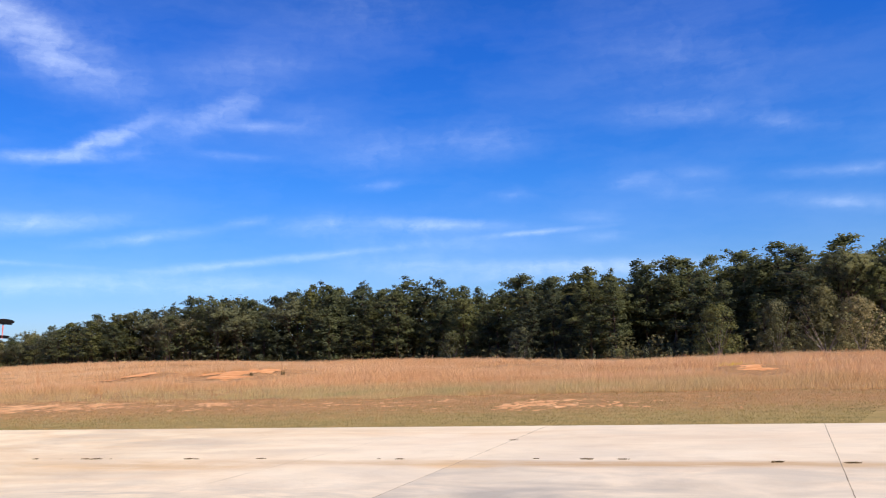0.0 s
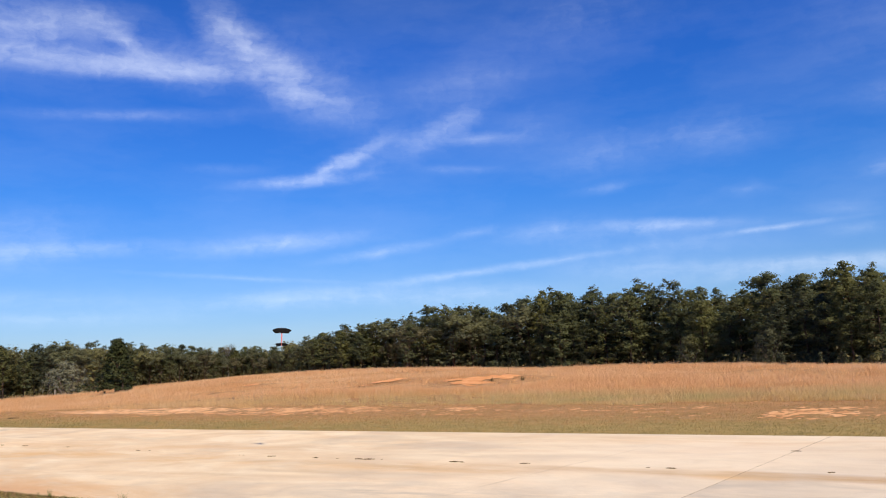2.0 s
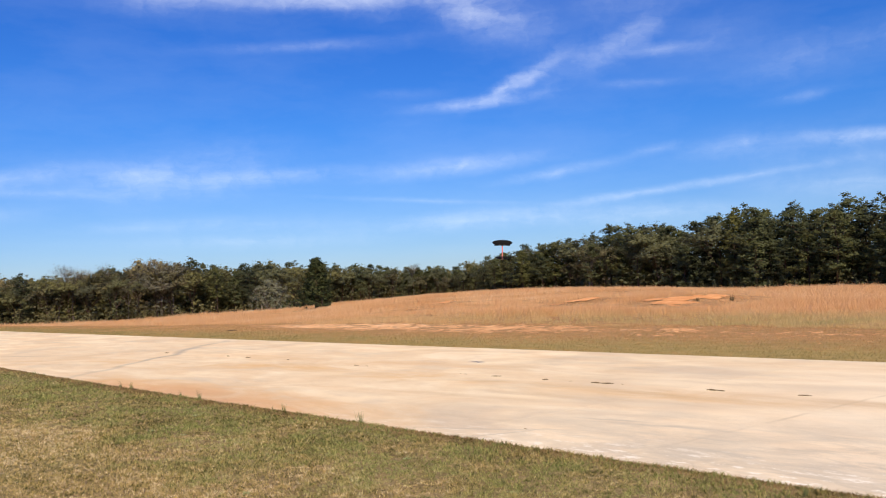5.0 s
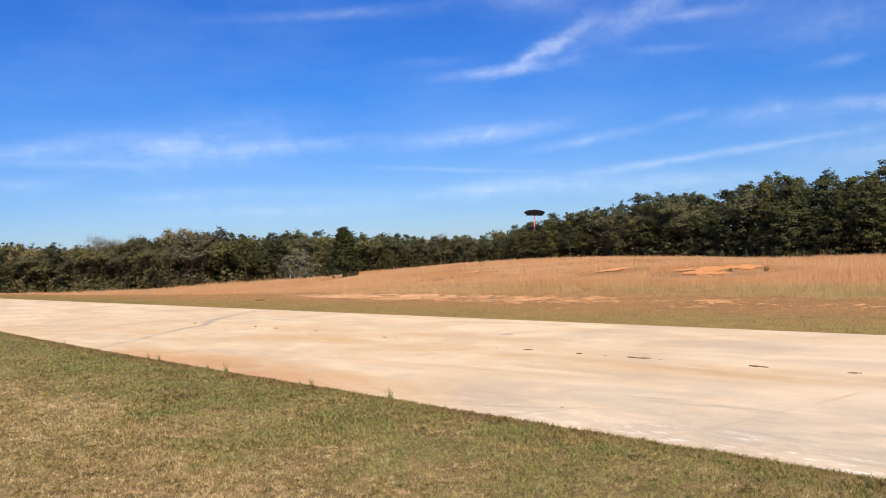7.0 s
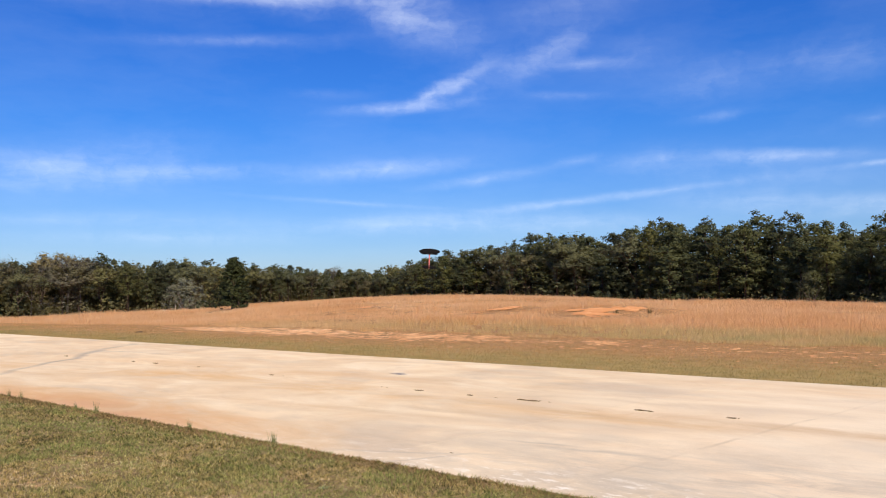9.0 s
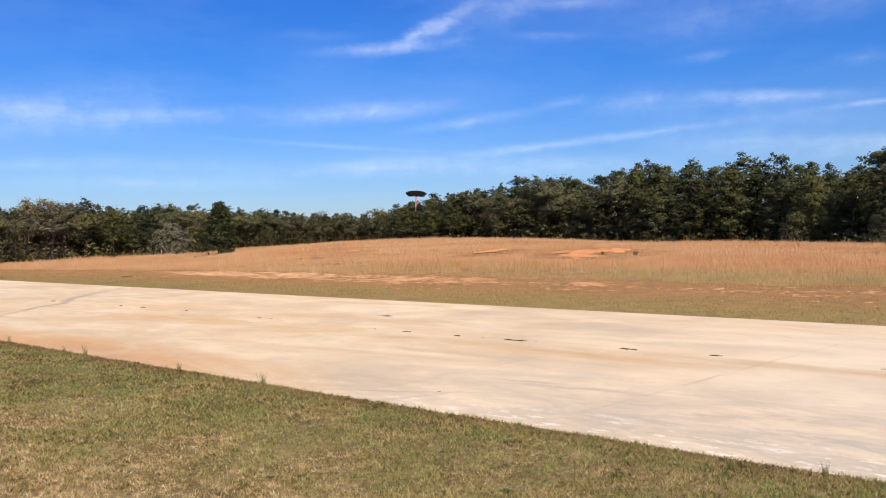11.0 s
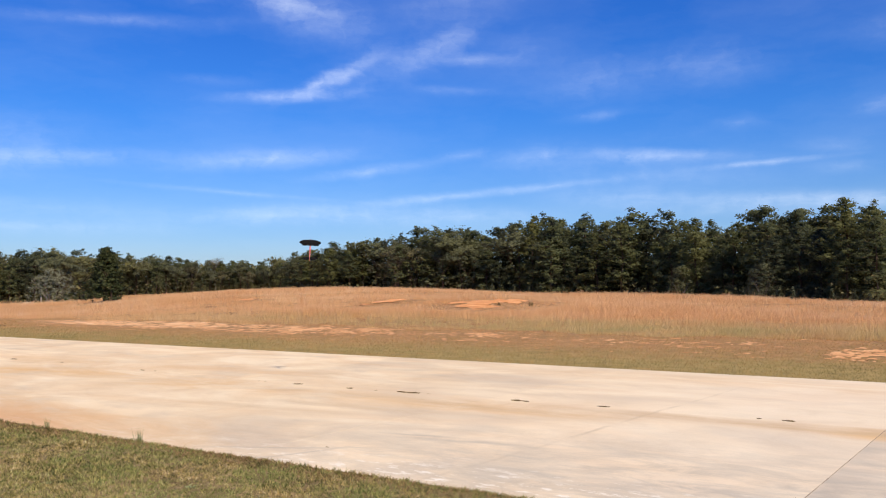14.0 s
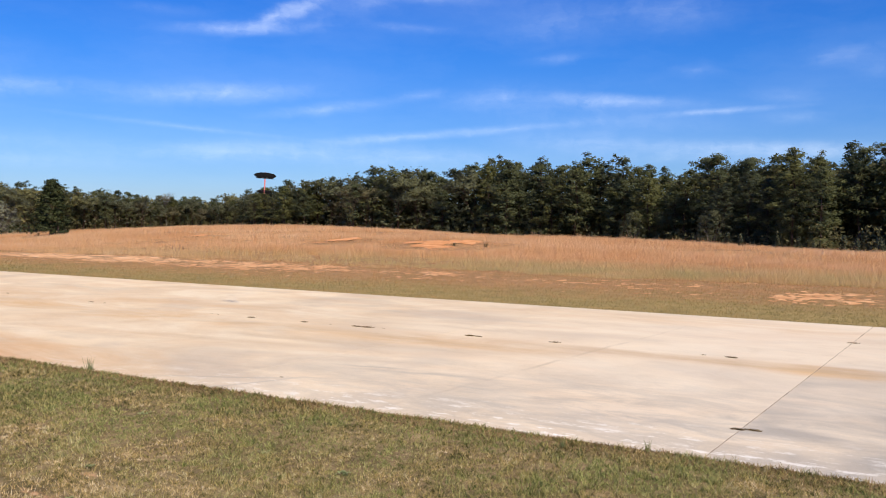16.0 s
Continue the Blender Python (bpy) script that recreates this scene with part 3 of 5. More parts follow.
AUTUMN = make_leaf("autumn_leaves", [(0.0, (0.14, 0.134, 0.077)), (0.5, (0.215, 0.195, 0.105)), (1.0, (0.30, 0.25, 0.14))], 0.5)
FADED = make_leaf("faded_leaves", [(0.0, (0.18, 0.178, 0.112)), (0.5, (0.285, 0.262, 0.17)), (1.0, (0.40, 0.35, 0.24))], 0.5)
WILLOW = make_leaf("willow_leaves", [(0.0, (0.25, 0.265, 0.17)), (0.5, (0.34, 0.345, 0.225)), (1.0, (0.44, 0.42, 0.28))], 0.5)
CEDAR = make_leaf("cedar_needles", [(0.0, (0.018, 0.026, 0.010)), (0.5, (0.042, 0.052, 0.016)), (1.0, (0.10, 0.10, 0.03))], 0.15, 0.0)
SILVER = make_leaf("grey_green_leaves", [(0.0, (0.05, 0.06, 0.035)), (1.0, (0.12, 0.125, 0.07))], 0.25, 0.1)
BARK = make_plain("pine_bark", (0.05, 0.035, 0.026), (0.15, 0.11, 0.085), 3.0, 0.95, 0.1, (3, 3, 0.6))
TWIG = make_plain("grey_twigs", (0.20, 0.165, 0.14), (0.40, 0.34, 0.295), 3.0, 0.95, 0.1)


# ---------------------------------------------------------------- builders
def mesh_from(name, verts, faces, mats, smooth=False):
    me = bpy.data.meshes.new(name)
    verts = np.asarray(verts, np.float32)
    if isinstance(faces, np.ndarray):
        me.vertices.add(len(verts))
        me.vertices.foreach_set("co", verts.ravel())
        k = faces.shape[1]
        me.loops.add(faces.size)
        me.loops.foreach_set("vertex_index", faces.ravel().astype(np.int32))
        me.polygons.add(len(faces))
        me.polygons.foreach_set("loop_start", np.arange(0, faces.size, k, dtype=np.int32))
        me.update(calc_edges=True)
    else:
        me.from_pydata([tuple(v) for v in verts], [], faces)
    for mt in mats if isinstance(mats, (list, tuple)) else [mats]:
        me.materials.append(mt)
    if smooth:
        me.polygons.foreach_set("use_smooth", np.ones(len(me.polygons), bool))
    me.validate()
    return me


def part(name, me, parent=None, label=""):
    ob = new(name, me)
    if parent is not None:
        ob.parent = parent
    if label:
        ob["label"] = label
    return ob


def thing(name, label, category, group="", kind="", at=None):
    ob = tagged(new(name), label, category, group, kind)
    ob.empty_display_size = 0.2
    if at is not None:
        ob.matrix_basis = at
    return ob


rng = np.random.default_rng(7)


def blade_mesh(name, base, height, width, lean, mat):
    """One narrow triangle a blade; base: N x 3, the rest N long."""
    count = len(base)
    turn, way = rng.uniform(0, 2 * np.pi, count), rng.uniform(0, 2 * np.pi, count)
    side = np.stack([np.cos(turn), np.sin(turn), np.zeros(count)], 1) * (width / 2)[:, None]
    tip = base + np.stack([np.cos(way) * lean * height, np.sin(way) * lean * height, height], 1)
    verts = np.stack([base - side, base + side, tip], 1).reshape(-1, 3)
    return mesh_from(name, verts, np.arange(3 * count, dtype=np.int32).reshape(-1, 3), mat)


def cone_into(verts, faces, a, b, ra, rb, sides=5):
    """A tapered limb from a to b."""
    a, b = np.asarray(a, float), np.asarray(b, float)
    d = b - a
    u = np.cross(d, (0.3, 0.5, 0.81))
    u /= np.linalg.norm(u) + 1e-9
    v = np.cross(d, u)
    v /= np.linalg.norm(v) + 1e-9
    s = len(verts)
    for c, r in ((a, ra), (b, rb)):
        for k in range(sides):
            t = 2 * math.pi * k / sides
            verts.append(tuple(c + r * (math.cos(t) * u + math.sin(t) * v)))
    for k in range(sides):
        j = (k + 1) % sides
        faces.append((s + k, s + j, s + sides + j, s + sides + k))
    faces.append(tuple(range(s + 2 * sides - 1, s + sides - 1, -1)))


def leaves_at(centres, spread, size, per, r, flat=0.6, pad=0.0):
    """Foliage round each centre: a ragged tuft of small leaf triangles; pad: share of it filled by a close-knit heart."""
    hearts = np.asarray(centres, float)
    wide = np.broadcast_to(spread, (len(hearts),)).astype(float)
    centres, count = np.repeat(hearts, per, 0), len(hearts) * per
    way = r.normal(0, 1, (count, 3))
    way /= np.linalg.norm(way, axis=1)[:, None]
    out_by = (0.35 + 0.75 * r.random(count)) if pad else 1.1 * r.random(count) ** 0.5
    off = way * (np.repeat(wide, per) * out_by)[:, None] * (1, 1, flat)
    size = size * r.uniform(0.6, 1.35, count)
    a = r.normal(0, 1, (count, 3)) * (1, 1, 0.55)
    b = r.normal(0, 1, (count, 3)) * (1, 1, 0.55)
    a /= np.linalg.norm(a, axis=1)[:, None]
    b -= a * (a * b).sum(1)[:, None]
    b /= np.linalg.norm(b, axis=1)[:, None]
    p = centres + off
    # soft shading: a leaf faces away from its tuft's heart, from the bole, and up
    bole = centres * (1, 1, 0) / (np.linalg.norm(centres[:, :2], axis=1)[:, None] + 0.3)
    face = way * 0.6 + bole * 0.6 + (0, 0, 0.35) + r.normal(0, 0.2, (count, 3))
    face /= np.linalg.norm(face, axis=1)[:, None]
    flip = (np.cross(a, b) * face).sum(1) < 0
    a[flip] *= -1
    verts = np.stack([p - a * size[:, None] * 0.5, p + a * size[:, None] * 0.5 + b * size[:, None] * 0.15, p + b * size[:, None] * 0.85], 1).reshape(-1, 3)
    faces = np.arange(3 * count, dtype=np.int32).reshape(-1, 3)
    facing = np.repeat(face, 3, 0)
    if pad:
        ball = bmesh.new()
        bmesh.ops.create_icosphere(ball, subdivisions=1, radius=1.0)
        bv = np.array([v.co[:] for v in ball.verts])
        bf = np.array([[v.index for v in f.verts] for f in ball.faces], np.int32)
        ball.free()
        lump = r.uniform(0.6, 1.3, (len(hearts), len(bv), 1))
        pv = hearts[:, None, :] + bv[None] * lump * (wide * pad)[:, None, None] * (1, 1, flat)
        bole = hearts * (1, 1, 0) / (np.linalg.norm(hearts[:, :2], axis=1)[:, None] + 0.3)
        pn = bv[None] * 0.5 + bole[:, None, :] * 0.7 + (0, 0, 0.3) + r.normal(0, 0.10, pv.shape)
        pn /= np.linalg.norm(pn, axis=2)[:, :, None]
        pf = bf[None] + (np.arange(len(hearts), dtype=np.int32) * len(bv))[:, None, None] + len(verts)
        verts = np.concatenate([verts, pv.reshape(-1, 3)])
        faces = np.concatenate([faces, pf.reshape(-1, 3).astype(np.int32)])
        facing = np.concatenate([facing, pn.reshape(-1, 3)])
    LEAF_FACING[len(verts)] = facing
    return verts, faces


LEAF_FACING = {}


def crown_mesh(name, verts, faces, mat):
    me = mesh_from(name, verts, faces, mat, True)
    if len(verts) in LEAF_FACING:
        me.normals_split_custom_set_from_vertices(LEAF_FACING[len(verts)].tolist())
    return me


def pine_meshes(seed, high, bare_share, radius, clump=15, round_top=2.3, needle=0.26):
    """A loblolly pine: bent bole, whorls of limbs that carry flat sprays of needles, and a tufted, rounded top."""
    r = np.random.default_rng(seed)
    tv, tf, heart, width = [], [], [], []
    bend = r.normal(0, 0.02 * high, (7, 2)) * np.linspace(0, 1, 7)[:, None]
    axis = np.c_[bend, np.linspace(0, high * 0.96, 7)]
    for k in range(6):
        cone_into(tv, tf, axis[k], axis[k + 1], 0.17 * (1 - k / 6.6), 0.17 * (1 - (k + 1) / 6.6), 6)
    z0, z, whorl = bare_share * high, bare_share * high, 0
    lopsided = r.uniform(0, 6.28)
    while z < high:
        s = (z - z0) / (high - z0)
        reach = radius * (1 - s ** round_top) * min(1, 0.62 + 1.2 * s) * r.uniform(0.72, 1.12) + 0.3
        c = np.array([np.interp(z, axis[:, 2], axis[:, 0]), np.interp(z, axis[:, 2], axis[:, 1]), z])
        limbs = r.integers(4, 7)
        for k in range(limbs):
            t = whorl * 1.1 + 6.28 * (k + r.uniform(-0.3, 0.3)) / limbs
            ln = reach * r.uniform(0.6, 1.12) * (1 + 0.16 * math.cos(t - lopsided))
            root = c - (0, 0, min(1.1, 0.5 * c[2]) * r.random())
            end = root + (math.cos(t) * ln, math.sin(t) * ln, ln * (r.uniform(-0.2, 0.3) + 0.3 * s))
            cone_into(tv, tf, root, end, 0.045, 0.012, 3)
            side = np.array([-math.sin(t), math.cos(t), 0])
            for q in ((0.42, 0.72, 1.0) if ln > 1.6 else (0.55, 1.0)):
                if ln * q > 0.3:
                    heart.append(root + (end - root) * q + side * r.normal(0, 0.2 * ln * q) + (0, 0, r.normal(0, 0.24)))
                    width.append(r.uniform(0.5, 0.95) * (1 - 0.25 * s) * (1.15 if q < 0.9 else 0.85))
        z += r.uniform(0.75, 1.15) * (1.1 - 0.42 * s)
        whorl += 1
    for _ in range(4):
        heart.append(axis[-1] + r.normal(0, 0.22, 3) * (1, 1, 1.2))
        width.append(r.uniform(0.38, 0.55))
    lv, lf = leaves_at(heart, width, needle, clump, r, 0.8, 0.3)
    return mesh_from("pine_trunk", tv, tf, BARK, True), crown_mesh("pine_crown", lv, lf, PINE)


def broadleaf_meshes(seed, high, wide, leaf, mats, start=0.15, full=1.0, bark=None, per=15):
    """A broad crown over forking limbs; full: how leafy it still is."""
    r = np.random.default_rng(seed)
    tv, tf, heart = [], [], []

    def grow(a, d, ln, rad, depth):
        b = a + d * ln
        cone_into(tv, tf, a, b, rad, rad * 0.62, 5 if depth < 2 else 3)
        if depth >= 2:
            heart.extend([b, a + d * ln * 0.5])
        if depth < 5 and rad > 0.008:
            for _ in range(3 if depth < 4 else 2):
                e = d + r.normal(0, 0.42, 3) * (wide, wide, 0.6)
                e[2] = max(e[2], -0.15)
                grow(b, e / np.linalg.norm(e), ln * r.uniform(0.6, 0.85), rad * 0.58, depth + 1)

    grow(np.array([0.0, 0, 0]), np.array([r.normal(0, 0.04), r.normal(0, 0.04), 1.0]), high * (0.20 + start * 0.3), high * 0.013, 0)
    top = max(v[2] for v in tv)
    tv = [(x, y, z * high / top) for x, y, z in tv]
    heart = np.array(heart) * (1, 1, high / top)
    heart = heart[r.random(len(heart)) < min(1, full)]
    low = np.c_[r.normal(0, high * 0.10 * wide, (60, 2)), r.uniform(start * high, high * 0.5, 60)] if full > 0 else heart[:0]
    heart = np.concatenate([heart, low])
    trunk = mesh_from("trunk", tv, tf, bark or BARK, True)
    if full <= 0:
        return trunk, None
    heart = heart[r.random(len(heart)) < 0.36]
    lv, lf = leaves_at(heart, high * r.uniform(0.04, 0.08, len(heart)), leaf, per, r, 0.8, 0.3 if full > 0.8 else 0.0)
    return trunk, crown_mesh("crown", lv, lf, mats)


# ---------------------------------------------------------------- ground
def make_land():
    radii = np.concatenate([[0.01], np.linspace(1.5, 30, 24), np.linspace(30.6, 50, 34), np.geomspace(51.5, 330, 54), np.geomspace(360, 4200, 16)])
    turns = np.linspace(-180, 180, 289)[:-1]
    A, D = np.meshgrid(turns, radii)
    X, Y = spot(A, D)
    Z = land(X, Y)
    Z += 0.05 * np.sin(X * 0.31 + 1) * np.sin(Y * 0.23) * ease(Y, 26, 40)
    rows, cols = A.shape
    i, j = np.meshgrid(np.arange(rows - 1), np.arange(cols), indexing="ij")
    k = (j + 1) % cols
    faces = np.stack([i * cols + j, (i + 1) * cols + j, (i + 1) * cols + k, i * cols + k], -1).reshape(-1, 4)[:, ::-1].astype(np.int32)
    ob = part("ground", mesh_from("ground", np.stack([X, Y, Z], -1).reshape(-1, 3), faces, GROUND, True))
    tagged(ob, "mown turf, red clay and tawny meadow soil", "ground", kind="structure")


make_land()


def scatter(count, x0, x1, y0, y1):
    return rng.uniform(x0, x1, count), rng.uniform(y0, y1, count)


def grass_stuff(name, label, x, y, keep, height, width, lean, mat):
    x, y = x[keep], y[keep]
    base = np.stack([x, y, np.where((y > NEAR_EDGE - 0.15) & (y < FAR_EDGE - 1), np.interp(y, [NEAR_EDGE - 0.15, NEAR_EDGE - 0.03, NEAR_EDGE + 0.1], [-0.016, 0.005, 0.002]), land(x, y))], 1)
    size = [np.broadcast_to(v, keep.shape)[keep] for v in (height, width, lean)]
    ob = part(name, blade_mesh(name, base, *size, mat))
    return tagged(ob, label, "grass", kind="stuff")


def grow_lawn():
    x, y = scatter(2800000, -34, 3, -1.0, NEAR_EDGE + 0.8)
    az, d = bearing(x, y)
    thin = np.clip((5.0 / np.maximum(d, 3.2)) ** 1.4, 0, 1)
    patch = 0.5 + 0.5 * np.sin(x * 1.7 + 2 * np.sin(y * 1.3)) * np.sin(y * 2.1 + 1.5 * np.sin(x * 0.9))
    knot = 0.5 * patchy(x, y, 0.055, 0.05, 31) + 0.5 * patchy(x, y, 0.031, 0.037, 32)
    keep = (y < lawn_edge(x)) & (az > 2) & (az < 96) & (d > 2.6) & (rng.random(len(x)) < np.where(y > NEAR_EDGE - 0.1, 1.6, 1.0) * thin * (0.62 + 0.38 * patch) * np.clip(4.2 * knot - 1.0, 0.12, 1.25)) & (rng.random(len(x)) > zone(x, y, SCUFFS, 1.2) * 1.0 * (0.2 + 1.2 * knot))
    height = rng.uniform(0.009, 0.030, len(x)) * (0.75 + 0.5 * patch) * np.clip(3.0 * knot - 0.3, 0.4, 1.7)
    grass_stuff("mown_lawn", "short mown lawn, patchy green and straw-brown", x, y, keep, height, 0.0046 * np.clip(d / 5, 0.75, 3), rng.uniform(0.25, 1.3, len(x)), LAWN)
    # the rest of the lawn, round and behind the eye
    x, y = scatter(110000, -30, 22, -22, NEAR_EDGE - 0.02)
    az, d = bearing(x, y)
    keep = (d < 24) & ~((az > 2) & (az < 96) & (d > 2.6))
    grass_stuff("mown_lawn", "short mown lawn, patchy green and straw-brown", x, y, keep, rng.uniform(0.015, 0.04, len(x)), 0.011, rng.uniform(0.4, 2.0, len(x)), LAWN)
    # taller tufts that the mower bent over
    tx, ty = scatter(50000, -30, 3, -1.0, NEAR_EDGE - 0.05)
    az, d = bearing(tx, ty)
    far_thin = rng.random(len(tx)) < np.clip(6.5 / np.maximum(d, 3.5), 0, 1) ** 1.2
    keep = (az > 2) & (az < 96) & (d > 2.6) & far_thin & (rng.random(len(tx)) > zone(tx, ty, SCUFFS, 1.2) * 1.5)
    tx, ty, d = tx[keep], ty[keep], d[keep]
    per = 9
    size = np.repeat(rng.uniform(0.5, 1.25, len(tx)), per)
    x, y, d = np.repeat(tx, per) + rng.normal(0, 0.016, len(tx) * per), np.repeat(ty, per) + rng.normal(0, 0.016, len(tx) * per), np.repeat(d, per)
    grass_stuff("lawn_tufts", "bent tufts of coarser grass in the lawn", x, y, y < NEAR_EDGE, size * rng.uniform(0.010, 0.022, len(x)), 0.0044 * np.clip(d / 5, 0.8, 2.5), rng.uniform(0.3, 1.5, len(x)), LAWN)
    x = rng.uniform(-40, 3, 32000)
    y = lawn_edge(x) - np.abs(rng.normal(0, 0.11, len(x))) + 0.01
    az, d = bearing(x, y)
    grass_stuff("edge_grass", "dead brown grass fringe along the concrete edge", x, y, d > 2, rng.uniform(0.012, 0.035, len(x)), 0.007 * np.clip(d / 6, 0.8, 3), rng.uniform(0.4, 1.6, len(x)), EDGE_GRASS)


def grow_verge():
    x, y = scatter(460000, -95, 16, FAR_EDGE - 0.02, TALL_EDGE + 0.8)
    az, d = bearing(x, y)
    keep = (az > -20) & (rng.random(len(x)) < np.clip(22 / d, 0, 1) ** 1.2) & (~bare_verge(x, y) | (rng.random(len(x)) < 0.12)) & (rng.random(len(x)) > 0.55 * zone(x, y, VERGE_CLAY))
    grass_stuff("verge_grass", "short mown verge, olive and tan with bare clay", x, y, keep, rng.uniform(0.014, 0.034, len(x)) * (1 - 0.85 * zone(x, y, VERGE_CLAY)), 0.014 * np.clip(d / 22, 0.8, 3), rng.uniform(0.3, 1.2, len(x)), VERGE)


def grow_meadow():
    """Tawny broom sedge in tufts, to the field's brow and a little past it."""
    tufts = 84000
    az = rng.uniform(-22, 84, tufts)
    d = 24 + 82 * rng.random(tufts) ** 1.5
    x, y = spot(az, d)
    far, _ = crest(az)
    edge = TALL_EDGE + 0.35 * np.sin(x * 0.8) + 0.2 * np.sin(x * 2.3)
    keep = (y > edge) & (rng.random(tufts) < 0.35 + 1.1 * patchy(x, y, 7.0, 3.0, 5)) & (d < far + 14) & ~bare_bank(x, y)
    x, y, d = x[keep], y[keep], d[keep]
    per = 11
    tall = rng.uniform(0.24, 0.46, len(x)) * (0.85 + 0.25 * np.sin(x * 0.21 + np.sin(y * 0.3)))
    tall *= np.where(rng.random(len(x)) < 0.04, rng.uniform(1.15, 1.5, len(x)), 1.0) * np.clip(0.45 + (y - TALL_EDGE) * 0.11, 0.45, 1.0)
    tall *= 1 + 0.55 * ease(bearing(x, y)[0], 54, 62) * (rng.random(len(x)) < 0.5)
    # low and sparse before the washed-out banks
    tall *= 1 - 0.75 * ease(zone(x, y, [(cx * 0.96, cy - 3.5, a * 1.3, b + 3.5) for cx, cy, a, b, _ in BANKS]), 0.05, 0.45)
    X, Y = np.repeat(x, per) + rng.normal(0, 0.13, len(x) * per), np.repeat(y, per) + rng.normal(0, 0.13, len(x) * per)
    T, W = np.repeat(tall, per) * rng.uniform(0.55, 1.1, len(X)), np.repeat(0.0125 * np.clip(d / 30, 0.9, 3), per)
    grass_stuff("broom_sedge_meadow", "knee-high tawny orange broom sedge meadow", X, Y, np.ones(len(X), bool), T, W, rng.uniform(0.1, 0.7, len(X)), SEDGE)


def lay_clay():
    """Bare ground: crumbling flakes of clay that stand a little proud, on the verge and on the banks."""
    for name, label, bare, clay, x0, x1, y0, y1, dx, dy, up in (("bare_clay", "pale orange bare clay flakes on the verge", bare_verge, CLAY, -56, 2, 19.0, TALL_EDGE + 0.4, 0.06, 0.085, 0.006),
                                                          ("clay_bank", "washed-out bright orange clay banks in the meadow", bare_bank, RED_CLAY, -48, 8, 32, 48, 0.2, 0.2, 0.03)):
        gx, gy = np.meshgrid(np.arange(x0, x1, dx), np.arange(y0, y1, dy), indexing="ij")
        rows, cols = gx.shape
        r = np.random.default_rng(17)
        px, py = gx + r.uniform(-0.3, 0.3, gx.shape) * dx, gy + r.uniform(-0.3, 0.3, gx.shape) * dy
        cell = bare(gx[:-1, :-1] + dx / 2, gy[:-1, :-1] + dy / 2)
        i, j = np.nonzero(cell)
        quads = np.stack([i * cols + j, (i + 1) * cols + j, (i + 1) * cols + j + 1, i * cols + j + 1], 1)
        used, back = np.unique(quads, return_inverse=True)
        x, y = px.ravel()[used], py.ravel()[used]
        z = land(x, y) + up + r.uniform(0, 0.006, len(x))
        tagged(part(name, mesh_from(name, np.stack([x, y, z], 1), back.reshape(-1, 4).astype(np.int32), clay)), label, "clay", kind="stuff")


def lay_creeping_turf():
    """Soil and thatch that the lawn has pushed out over the edge of the slabs."""
    xs = np.arange(-60, 3, 0.1)
    far = np.maximum(lawn_edge(xs), NEAR_EDGE + 0.004)
    v = np.concatenate([np.stack([xs, np.full_like(xs, NEAR_EDGE - 0.15), np.full_like(xs, -0.014)], 1), np.stack([xs, np.full_like(xs, NEAR_EDGE - 0.03), np.full_like(xs, 0.007)], 1), np.stack([xs, far, np.full_like(xs, 0.004)], 1)])
    n, i = len(xs), np.arange(len(xs) - 1)
    f = np.concatenate([np.stack([i + k * n, i + 1 + k * n, i + 1 + (k + 1) * n, i + (k + 1) * n], 1) for k in (0, 1)]).astype(np.int32)
    tagged(part("turf_edge", mesh_from("turf_edge", v, f, GROUND, True)), "crumbling thatch edge of the lawn over the concrete", "turf", kind="stuff")


grow_lawn()
lay_creeping_turf()
lay_clay()
grow_verge()
grow_meadow()


# ---------------------------------------------------------------- trees
PROFILE_AZ = [-60, -14, -13, -10, -9, -6.4, -4.2, -2, 0.5, 2.5, 4.5, 6.7, 8.5, 10, 12.6, 14.6, 17.7, 20, 22.6, 24.6, 28.3, 32, 35.5, 38.7, 41.8, 43, 48, 51, 54, 57, 60, 61.4, 65, 67, 69, 71, 74, 76, 110]
PROFILE_EL = [5.4, 5.3, 5.65, 5.4, 5.75, 5.35, 4.8, 5.0, 4.7, 4.65, 4.95, 4.5, 4.4, 4.0, 3.75, 4.35, 4.5, 4.3, 4.35, 4.0, 3.4, 3.6, 2.75, 2.45, 1.9, 1.35, 1.35, 1.65, 1.85, 2.08, 1.95, 2.4, 2.4, 2.1, 1.85, 1.5, 1.75, 1.95, 2.0]


def skyline(az):
    return np.interp(az, PROFILE_AZ, PROFILE_EL)


def tree_kind(name, label, meshes, category="tree", group="trees of the wood"):
    ob = thing(name, label, category, group)
    trunk, crown = meshes
    part("trunk", trunk, ob)
    if crown:
        part("crown", crown, ob)
    return ob


def plant(model, x, y, high, natural, r):
    """A copy of a model tree, scaled to its height and turned at random."""
    s = high / natural
    wide = s * r.uniform(1.1, 1.65)
    m = Matrix.LocRotScale((x, y, float(land(x, y)) - 0.05), Euler((r.normal(0, 0.02), r.normal(0, 0.02), r.uniform(0, 6.28))), (wide, wide, s))
    ob = copy_thing(model, m)
    ob.scale = (wide, wide, s)
    return ob


# bearings where the wood stands open to its dark inside
GLADES = [(-7.0, -5.9), (-1.8, 1.0), (8.3, 10.3), (16.8, 18.2), (23.2, 24.4), (36, 37)]


